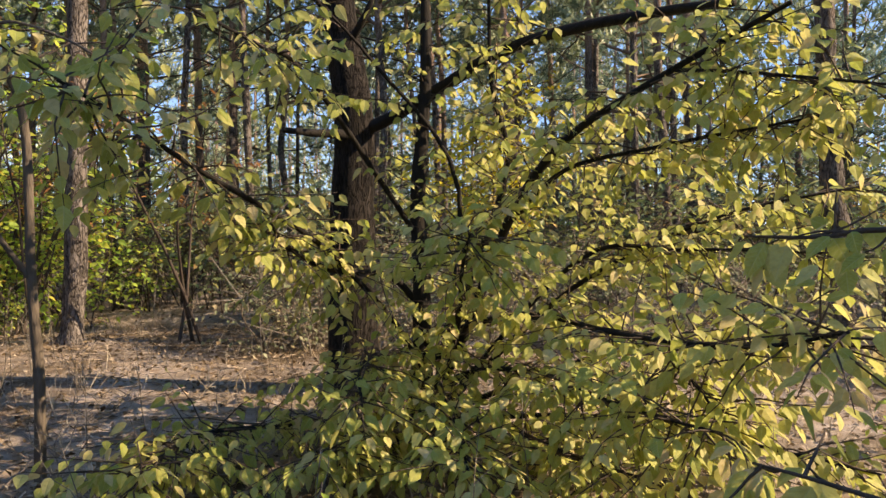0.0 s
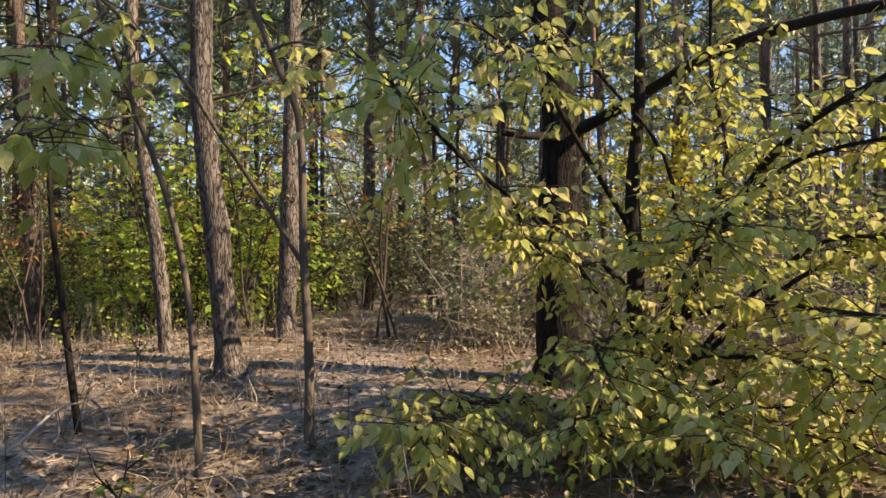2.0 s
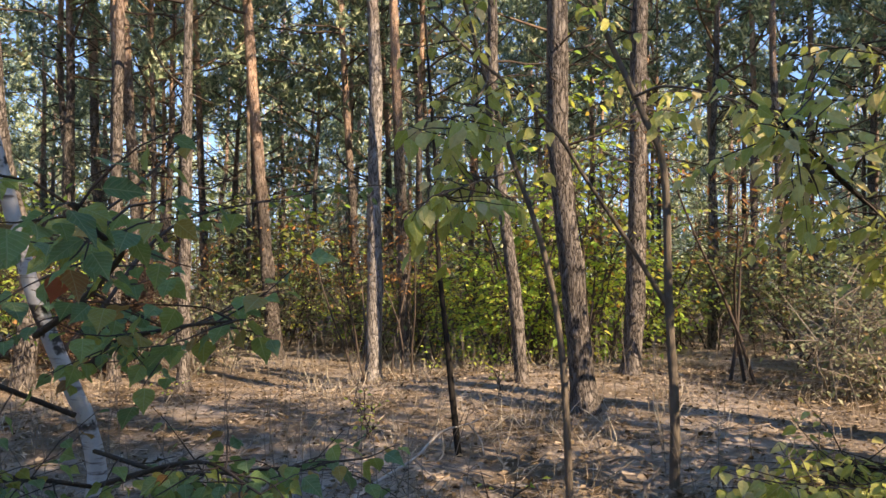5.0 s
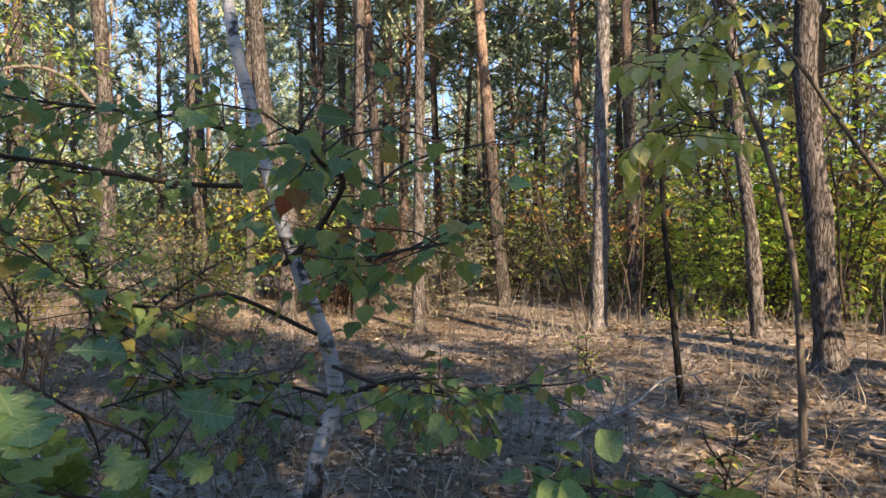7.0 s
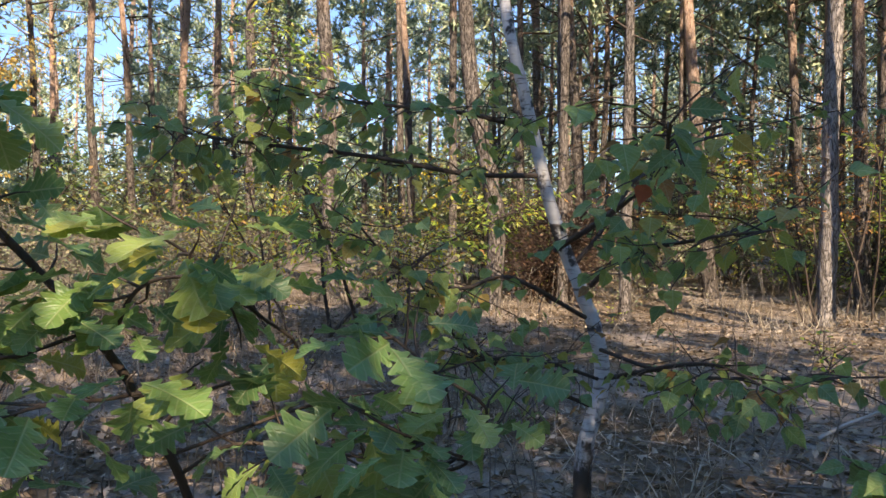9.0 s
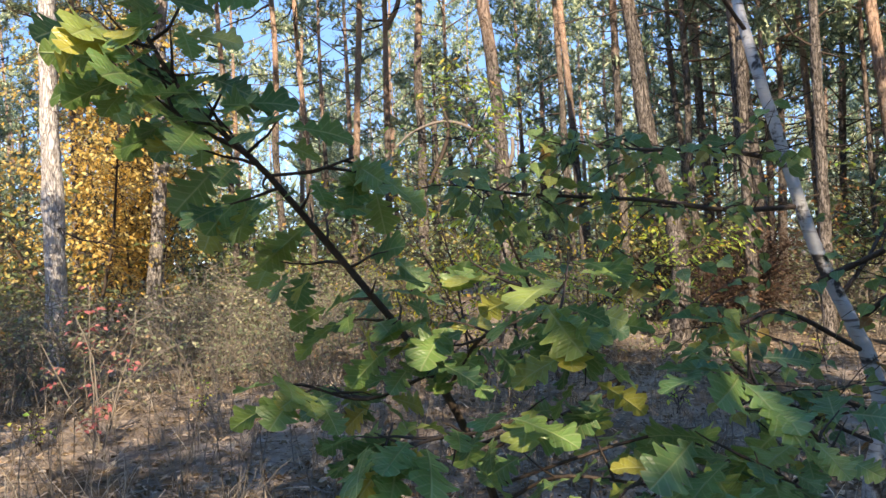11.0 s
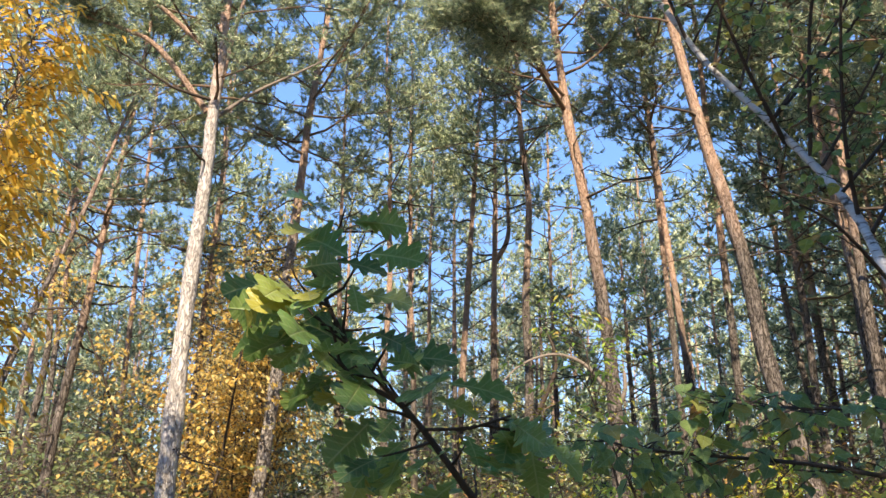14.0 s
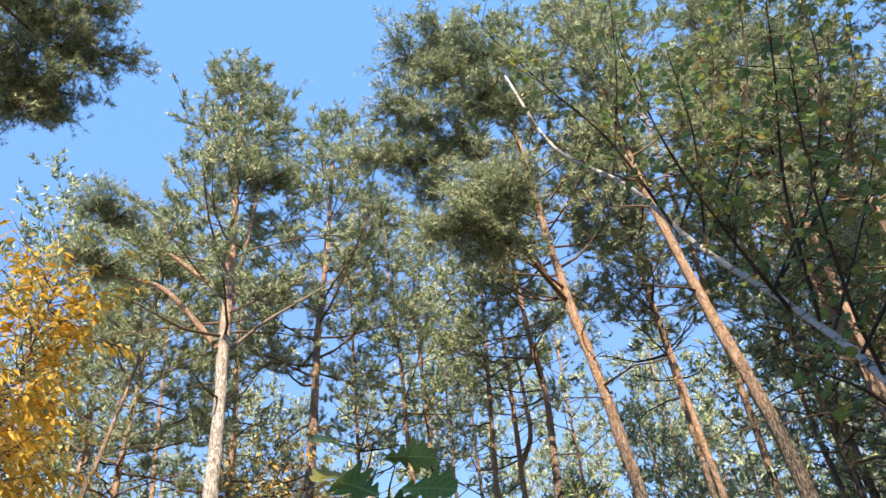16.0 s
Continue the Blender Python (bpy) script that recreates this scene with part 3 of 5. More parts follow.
pine((-12.2, 6.0), (-0.040, -0.060), 0.25, 14.5, fine=True, spread=1.25, crown=0.64, seed=23)
pine((-17.1, -8.3), (0.01, -0.026), 0.17, 13.0, seed=24)
pine((-17.3, -3.6), (0.0, -0.025), 0.18, 12.5, seed=25)
pine((-17.2, -10.5), (-0.012, 0.024), 0.20, 13.0, seed=26)
pine((-10.7, -8.2), (-0.10, 0.20), 0.15, 8.0, spread=0.4, crown=0.8, seed=27, label="slender pine leaning far over")
pine((-11.3, 5.3), (-0.033, -0.062), 0.19, 13.0, seed=28)
pine((-18.3, 8.3), (-0.02, -0.041), 0.18, 14.0, seed=29)
pine((-15.4, 9.4), (-0.029, -0.044), 0.22, 14.0, seed=30)
pine((-11.7, 10.7), (-0.05, -0.052), 0.22, 14.0, seed=31)
pine((-13.2, 13.4), (-0.031, -0.029), 0.18, 14.0, seed=32)
pine((-12.0, 13.1), (-0.023, -0.02), 0.17, 13.0, seed=33)
pine((-11.1, 12.4), (-0.03, -0.025), 0.14, 12.0, seed=34)
pine((-14.9, 3.4), (-0.008, -0.031), 0.18, 13.5, seed=35)
pine((-6.1, 16.6), (-0.015, -0.005), 0.24, 14.5, seed=36)
pine((-6.0, 12.4), (-0.03, -0.014), 0.16, 13.0, seed=37)
pine((-3.5, 12.2), (-0.038, -0.011), 0.17, 13.0, seed=38)
pine((-9.5, 17.4), (-0.023, -0.012), 0.18, 14.0, seed=39)
pine((1.2, 12.6), (-0.108, 0.009), 0.20, 12.5, crown=0.75, seed=40, label="orange-barked pine leaning over the thicket")
pine((2.4, 19.5), (-0.05, 0.006), 0.22, 14.0, seed=41, near=False)
pine((3.5, 19.3), (-0.049, 0.009), 0.18, 14.0, seed=42, near=False)
pine((4.6, 21.1), (-0.026, 0.006), 0.17, 14.0, seed=43, near=False)
pine((4.7, 14.9), (-0.058, 0.018), 0.22, 14.0, seed=44)
pine((3.2, 11.1), (-0.052, 0.015), 0.17, 13.0, crown=0.75, seed=45)
pine((-0.5, 15.6), (-0.053, -0.002), 0.18, 13.5, seed=46)
pine((3.9, 13.5), (-0.04, 0.01), 0.15, 13.0, seed=47)
pine((4.2, 8.05), (-0.057, 0.027), 0.29, 14.0, crown=0.72, seed=48, label="dark pine beside the yellow shrub")
pine((-10.58, 4.65), (0.0, -0.01), 0.19, 13.7, fine=True, spread=1.2, crown=0.67, seed=54)
pine((-13.73, 4.00), (0.0, -0.01), 0.19, 18.0, fine=True, spread=1.2, crown=0.74, seed=55)
pine((-9.21, 4.87), (0.0, -0.01), 0.19, 11.2, fine=True, spread=1.1, crown=0.64, seed=56)
pine((-0.8, -4.6), (0.0, 0.0), 0.24, 11.0, seed=49, crown=0.5, spread=0.7, label="pine with boughs hanging over the path")


def add_limb(tree, points, r0, r1, mat, label="", clump=0.0):
    """A limb of its own on a standing pine, with a clump of needles at its tip if it has one."""
    o = Vector(tree.location)
    line = curve_points([Vector(p) - o for p in points], 5)
    wood = Tubes()
    wood.add(line, taper(line, r0, r1), 8, 0.06, random.Random(len(points)))
    part("limb", wood.mesh("limb", mat), tree, label)
    for k in range(int(clump * 10)):
        p = line[-1 - k % 4] + Vector((0.25 * math.sin(2.4 * k), 0.25 * math.cos(2.4 * k), 0.16 * (k % 3)))
        add_clump(tree, p + o, 1.0, k)


def add_clump(tree, place, size, k=0, label=""):
    """A spray of needles of its own on a standing pine."""
    m = Matrix.Translation(Vector(place) - Vector(tree.location)) @ Matrix.Rotation(1.7 * k, 4, "Z") @ Matrix.Scale(size, 4)
    part("bough_wood", CLUMPS[k % 3][0], tree, m=m)
    part("needle_clump", CLUMPS[k % 3][1], tree, label, m)


def pine_at(x, y):
    return min((o for o in scene.objects if o.name.startswith("pine_tree")), key=lambda o: (o.location.x - x) ** 2 + (o.location.y - y) ** 2)


straight, curved, bowed, forked = pine_at(-10.86, -5.14), pine_at(-12.05, 1.3), pine_at(-15.35, 0.5), pine_at(-17.4, -0.2)
add_limb(straight, [(-10.84, -5.2, 7.1), (-10.56, -5.96, 8.03), (-10.34, -6.45, 8.23), (-10.03, -7.05, 8.27)], 0.055, 0.018, pine_mat, clump=0.26)
add_limb(straight, [(-10.82, -5.3, 8.2), (-10.52, -6.03, 8.79), (-10.39, -6.34, 8.97), (-10.05, -7.01, 9.3)], 0.045, 0.015, pine_mat, clump=0.26)
add_limb(straight, [(-10.88, -5.1, 7.2), (-10.91, -4.98, 8.34), (-10.96, -4.81, 9.54), (-11.0, -4.7, 10.6)], 0.055, 0.02, pine_mat, clump=0.28)
add_limb(straight, [(-10.88, -5.1, 7.0), (-10.9, -4.5, 7.5), (-10.9, -3.8, 7.9), (-10.9, -3.3, 8.2)], 0.035, 0.01, dead_mat, "bare pale limb")
add_limb(curved, [(-12.16, 1.15, 3.1), (-12.09, 0.79, 3.46), (-11.97, 0.31, 3.57), (-11.85, -0.2, 3.39), (-11.78, -0.52, 3.1)], 0.035, 0.012, dead_mat, "bare pale arching limb")
add_limb(curved, [(-12.06, 1.3, 2.75), (-11.94, 1.4, 3.01), (-11.94, 1.41, 3.3)], 0.04, 0.028, dead_mat, "broken pale stub")
add_limb(curved, [(-12.15, 0.75, 7.9), (-12.22, 0.38, 8.73), (-12.28, 0.02, 9.87), (-12.3, -0.1, 10.8)], 0.07, 0.03, pine_mat, clump=0.4)
add_limb(bowed, [(-15.3, 0.5, 2.9), (-15.13, 0.84, 3.66), (-15.12, 0.9, 4.12), (-15.15, 0.74, 4.6)], 0.05, 0.02, twig_mat, "dark bowed limb")
add_limb(forked, [(-17.4, -0.1, 6.7), (-17.33, 0.22, 7.3), (-17.33, 0.25, 8.11), (-17.35, 0.2, 9.5)], 0.07, 0.03, pine_mat)

overhead = pine_at(-0.8, -4.6)
add_limb(overhead, [(-0.85, -4.6, 4.4), (-1.4, -4.4, 4.9), (-2.0, -4.1, 5.0), (-3.6, -4.05, 5.6)], 0.03, 0.008, limb_mat)
for k, p in enumerate(((-3.54, -3.96, 5.55), (-3.66, -4.19, 5.35), (-3.29, -4.11, 5.7), (-3.46, -3.75, 5.75), (-3.68, -3.78, 5.6), (-3.74, -4.25, 5.25), (-3.45, -4.3, 5.45), (-3.75, -4.05, 5.35), (-3.5, -4.2, 5.9), (-3.3, -3.9, 6.0))):
    add_clump(overhead, p, 0.55, k, "dark hanging needles")
# the boughs of the curved pine reach out over the clearing
for k, p in enumerate(((-9.2, -1.7, 11.5), (-9.8, -2.0, 10.8), (-9.4, -1.1, 11.1), (-10.3, -2.4, 10.2), (-9.2, -0.4, 11.4), (-10.2, -0.9, 10.3), (-10.7, -1.5, 9.7), (-9.8, 0.1, 10.7), (-9.6, -1.5, 10.5), (-10.2, -1.7, 10.0), (-9.1, -1.1, 11.9), (-9.7, -0.5, 10.9))):
    add_clump(curved, p, 1.25, k)
for k, p in enumerate(((-9.4, -1.0, 7.9), (-9.1, -0.45, 8.2), (-9.5, -1.45, 7.85), (-9.3, -0.75, 8.4), (-9.6, -0.6, 7.7))):
    add_clump(curved, p, 1.15, k, "dark dense bough of needles")
for start, end in (((-12.2, 0.5, 8.4), (-9.8, -1.2, 10.6)), ((-12.15, 0.7, 8.0), (-9.35, -0.9, 8.0)), ((-12.2, 0.45, 8.7), (-10.3, -2.2, 10.2))):
    a, b = Vector(start), Vector(end)
    add_limb(curved, [a, a.lerp(b, 0.35) + Vector((0, 0, 0.15)), a.lerp(b, 0.7) + Vector((0, 0.1, 0.2)), b], 0.045, 0.01, limb_mat)

# trees behind the path, whose shade lies over the clearing
for k, (x, y, tall, low, spread) in enumerate(((5.8, 2.1, 9.8, 0.45, 0.85), (4.2, 1.1, 9.8, 0.28, 1.1), (3.8, -1.0, 9.5, 0.28, 1.1), (5.4, 0.4, 10.4, 0.30, 1.1), (5.0, -1.8, 10.8, 0.28, 1.1),
                                               (7.6, 0.2, 12.0, 0.38, 1.1), (6.8, -2.8, 10.0, 0.28, 1.1), (10.0, 0.5, 13.0, 0.40, 1.1), (3.7, 1.9, 7.6, 0.30, 0.95), (5.0, 3.6, 9.2, 0.60, 0.95))):
    pine((x, y), diam=0.25, height=tall, seed=80 + k, near=False, branches=0, crown=low, spread=spread)


def back_row():
    """Slim pines that stand close together behind the thickets."""
    rng = random.Random(91)
    taken = [tuple(o.location[:2]) for o in scene.objects if o.name.startswith("pine_tree")]
    made = 0
    while made < 44:
        a, r = radians(rng.uniform(72, 157)), rng.uniform(13.5, 22)
        x, y = -0.5 + r * math.cos(a), -1 + r * math.sin(a)
        if any((x - p) ** 2 + (y - q) ** 2 < 1.4 for p, q in taken):
            continue
        taken.append((x, y))
        made += 1
        pine((x, y), (rng.gauss(-0.015, 0.02), rng.gauss(0, 0.02)), rng.uniform(0.13, 0.21), rng.uniform(10, 13.5), seed=400 + made, near=False, branches=7, crown=rng.uniform(0.3, 0.5), spread=1.05)


back_row()


def scatter_pines():
    """The rest of the wood, out to where it closes."""
    rng = random.Random(5)
    taken = [tuple(o.location[:2]) for o in scene.objects if o.name.startswith("pine_tree")]
    found = []
    for i in range(9000):
        a, r = rng.uniform(0, 2 * math.pi), math.sqrt(rng.uniform(0.02, 1)) * 50
        x, y = -3 + r * math.cos(a), 1 + r * math.sin(a)
        to_sun, across = x * SUN_WAY.x + y * SUN_WAY.y, x * -SUN_WAY.y + y * SUN_WAY.x
        ahead = x < 5.5 and y > -3 - 0.9 * abs(x) if x < -1 else y > 6
        grove = 6 < to_sun < 19 and -5 < across < 3.0
        if (-13 < across < -6 or 3.0 < across < 11.5) and not ahead and to_sun < 28:
            continue
        if ahead and r < 16.5 or not ahead and (r < 9 or to_sun < 5):
            continue
        gap = 1.9 if ahead else 2.3 if grove else 2.8 if across < -13 or across > 8 else 6.5
        if any((x - p) ** 2 + (y - q) ** 2 < gap * gap for p, q in taken):
            continue
        taken.append((x, y))
        low = rng.random() < 0.5 and ahead
        found.append((r, x, y, rng.gauss(0, 0.02), rng.gauss(0, 0.02), rng.uniform(0.17, 0.27), rng.uniform(6, 10) if low else rng.uniform(9.5, 11.5) if grove else rng.uniform(11.5, 15),
                      rng.uniform(0.2, 0.4) if low else rng.uniform(0.42, 0.6), rng.uniform(0.9, 1.25)))
        if len(found) >= 390:
            break
    found.sort()
    for i, (r, x, y, dx, dy, diam, tall, crown, spread) in enumerate(found[:225]):
        seen = 45 < math.degrees(math.atan2(y + 1, x + 0.5)) % 360 < 225
        pine((x, y), (dx, dy), diam, tall, seed=100 + i, near=False, branches=9 if r < 24 and seen else 0, crown=crown, spread=spread, seen=seen)
    wood, points = Tubes(), []
    for i, (r, x, y, dx, dy, diam, tall, crown, spread) in enumerate(found[225:]):
        g = ground_height(x, y) - 0.04
        wood.add([Vector((x, y, g)), Vector((x + dx * tall * 0.5, y + dy * tall * 0.5, g + tall * 0.5)), Vector((x + dx * tall, y + dy * tall, g + tall))], [0.45 * diam, 0.3 * diam, 0.07 * diam], 6)
        me = SHADE_CROWNS[i % 2][1]
        v = np.empty(3 * len(me.vertices))
        me.vertices.foreach_get("co", v)
        v = v.reshape(-1, 3)
        up, turn = tall * (1 - crown) / 5.6, rng.uniform(0, 6.28)
        wide = spread * up ** 0.5
        zz = v[:, 2] * up * 1.05
        points.append(np.stack([x + dx * (tall * crown + zz) + wide * (v[:, 0] * math.cos(turn) - v[:, 1] * math.sin(turn)),
                                y + dy * (tall * crown + zz) + wide * (v[:, 0] * math.sin(turn) + v[:, 1] * math.cos(turn)), g + tall * crown + zz], axis=1))
    p = np.concatenate(points)
    ob = new("pine_wood", build_mesh("pine_wood", p.tolist(), np.arange(len(p)).reshape(-1, 3).tolist(), needle_mat))
    tagged(ob, "green crowns of the deeper pine wood", "woods", kind="stuff")
    ob = new("pine_wood_trunks", wood.mesh("pine_wood_trunks", pine_mat))
    tagged(ob, "trunks of the deeper pine wood", "woods", kind="stuff")


scatter_pines()


def far_woods():
    """The wood's far depth, a ring of many thin trees."""
    rng = random.Random(77)
    gen = np.random.default_rng(77)
    wood, places, lengths = Tubes(), [], []
    for i in range(650):
        a, r = rng.uniform(0, 2 * math.pi), rng.uniform(50, 78)
        x, y, h = -3 + r * math.cos(a), 1 + r * math.sin(a), rng.uniform(7, 15)
        wood.add([Vector((x, y, -0.1)), Vector((x + rng.gauss(0, 0.3), y + rng.gauss(0, 0.3), h))], [0.14, 0.04], 4)
        n = 210
        z = h * gen.beta(1.6, 1.3, n)
        ang, out = gen.uniform(0, 6.283, n), gen.uniform(0.2, 1.0, n) * (0.5 + 2.4 * (1 - z / h))
        places.append(np.stack([x + out * np.cos(ang), y + out * np.sin(ang), z], axis=1))
    for i in range(620):
        a, r = rng.uniform(0, 2 * math.pi), rng.uniform(30, 54)
        x, y = -3 + r * math.cos(a), 1 + r * math.sin(a)
        places.append(np.stack([x + gen.normal(0, 1.3, 110), y + gen.normal(0, 1.3, 110), gen.uniform(0, 5.2, 110) * gen.uniform(0.5, 1, 110)], axis=1))
    p = np.concatenate(places)
    n = len(p)
    way, side = unit(gen.normal(size=(n, 3))), unit(gen.normal(size=(n, 3)))
    verts = np.stack([p - side * 0.11, p + side * 0.11, p + way * gen.uniform(0.4, 0.8, (n, 1))], axis=1).reshape(-1, 3)
    ob = new("far_woods", build_mesh("far_woods", verts.tolist(), np.arange(3 * n).reshape(-1, 3).tolist(), needle_mat))
    tagged(ob, "distant green wood closing the view", "woods", kind="stuff")
    ob = new("far_trunks", wood.mesh("far_trunks", pine_mat))
    tagged(ob, "thin trunks of the distant wood", "woods", kind="stuff")


far_woods()


# ---------------------------------------------------------------- leafy trees and shrubs
def leafy(name, base, branches, label, category, wood_mat, leaf_mat, one_mat, shape, size, twig_gap, twig_len, per_twig, seed, singles=None, hang=0.6, pull=-0.05, sides=7, spread=0.8, wood_label="", parts=(), bare=0.25):
    """A shrub or young tree: its branches as (points, radius at the foot, radius at the tip, twigs), each a part, and its leaves."""
    rng = random.Random(seed)
    top = thing(name, base, label, category)
    o = Vector(base)
    found = []
    twigs = Tubes()
    for pts, r0, r1, dense in branches:
        line = curve_points([Vector(p) - o for p in pts], 5)
        wood = Tubes()
        wood.add(line, taper(line, r0, r1), sides, 0.06, rng)
        part("branch", wood.mesh("branch", wood_mat), top, wood_label)
        length = sum((line[i + 1] - line[i]).length for i in range(len(line) - 1))
        count = int(length / twig_gap * dense)
        for i in range(count):
            t = bare + (1 - bare) * (i + rng.random()) / max(count, 1)
            p, d = spot(line, t)
            way = d * 0.5 + any_way(rng, 0.45)
            ln = twig_len * rng.uniform(0.5, 1.25)
            twig = wander(p, way, ln, rng, 4, 0.16, pull)
            twigs.add(twig, taper(twig, min(0.006, r1 * 1.2 + 0.002), 0.0018), 3)
            found += sprout(twig, max(2, int(per_twig * ln / twig_len)), rng, size, hang, spread)
        if dense:
            found += sprout(line, 3, rng, size, hang, spread, 0.85)
    if twigs.v:
        part("brushwood", twigs.mesh("brushwood", twig_mat), top, kind="stuff")
    keep = [q for q in found if singles and singles(q[0] + o)][:300]
    chosen = set(id(q) for q in keep)
    rest = [q for q in found if id(q) not in chosen]
    if rest:
        shape_far = PLAIN if shape is OVATE else shape
        axes = leaf_frames([tuple(q[1]) for q in rest], [tuple(q[2]) for q in rest])
        me = leaf_mesh("foliage", shape_far, [tuple(q[0]) for q in rest], axes, [q[3] for q in rest], leaf_mat)
        part("foliage", me, top, kind="stuff")
    if keep:
        one = leaf_mesh("leaf", shape, [(0, 0, 0)], np.eye(3)[None], [1.0], one_mat)
        axes = leaf_frames([tuple(q[1]) for q in keep], [tuple(q[2]) for q in keep])
        for q, a in zip(keep, axes):
            m = Matrix.Translation(q[0]) @ Matrix([list(r) for r in a]).to_4x4() @ Matrix.Scale(q[3], 4)
            part("leaf", one, top, m=m)
    return top


# the old trunk behind the yellow shrub, its shade put into the dark bark colour
def dark_tree():
    x, y = -0.82, 6.12
    g = ground_height(x, y)
    top = thing("dark_tree", (x, y, g - 0.04), "thick tree rising behind the yellow shrub, shade put into its bark colour", "tree")
    o = Vector((x, y, g - 0.04))
    rng = random.Random(3)
    line = curve_points([Vector(p) - o for p in [(-0.80, 6.12, g - 0.04), (-0.82, 6.12, 1.65), (-0.81, 6.11, 2.6), (-0.94, 6.1, 3.6), (-1.05, 6.1, 5.5), (-1.1, 6.1, 8.0), (-1.2, 6.1, 11.0)]], 6)
    wood = Tubes()
    wood.add(line, [0.215 * (1 - 0.75 * i / (len(line) - 1)) for i in range(len(line))], 16, 0.06, rng, lambda i, a: 0.5 * max(0, 1 - line[i].z / 0.4) ** 2 * (0.6 + 0.5 * math.sin(3 * a)))
    part("trunk", wood.mesh("trunk", shaded_trunk_mat), top)
    for pts, r in (([(-0.73, 6.07, 2.41), (-1.03, 5.71, 2.38), (-1.23, 5.46, 2.37)], 0.045),
                   ([(-0.75, 6.1, 2.45), (-0.49, 6.01, 2.54), (-0.01, 5.65, 2.74), (0.37, 5.25, 2.88), (0.81, 4.92, 2.95), (1.37, 4.62, 2.98), (1.68, 4.21, 2.91)], 0.06),
                   ([(-0.92, 6.05, 3.3), (-1.02, 5.95, 3.42), (-1.10, 5.88, 3.5)], 0.04),
                   ([(-0.85, 6.05, 3.15), (-0.72, 5.95, 3.3), (-0.62, 5.9, 3.5), (-0.55, 5.9, 3.9)], 0.035)):
        ln = curve_points([Vector(p) - o for p in pts], 5)
        limb = Tubes()
        limb.add(ln, taper(ln, r, r * 0.45), 8, 0.08, rng)
        part("limb", limb.mesh("limb", shade_dark_bark), top)
    limbs, needles = MID_CROWNS[1]
    m = Matrix.Translation((-0.35, 0, 8.2)) @ Matrix.Scale(0.55, 4)
    part("crown_wood", limbs, top, m=m)
    part("crown", needles, top, m=m)


dark_tree()

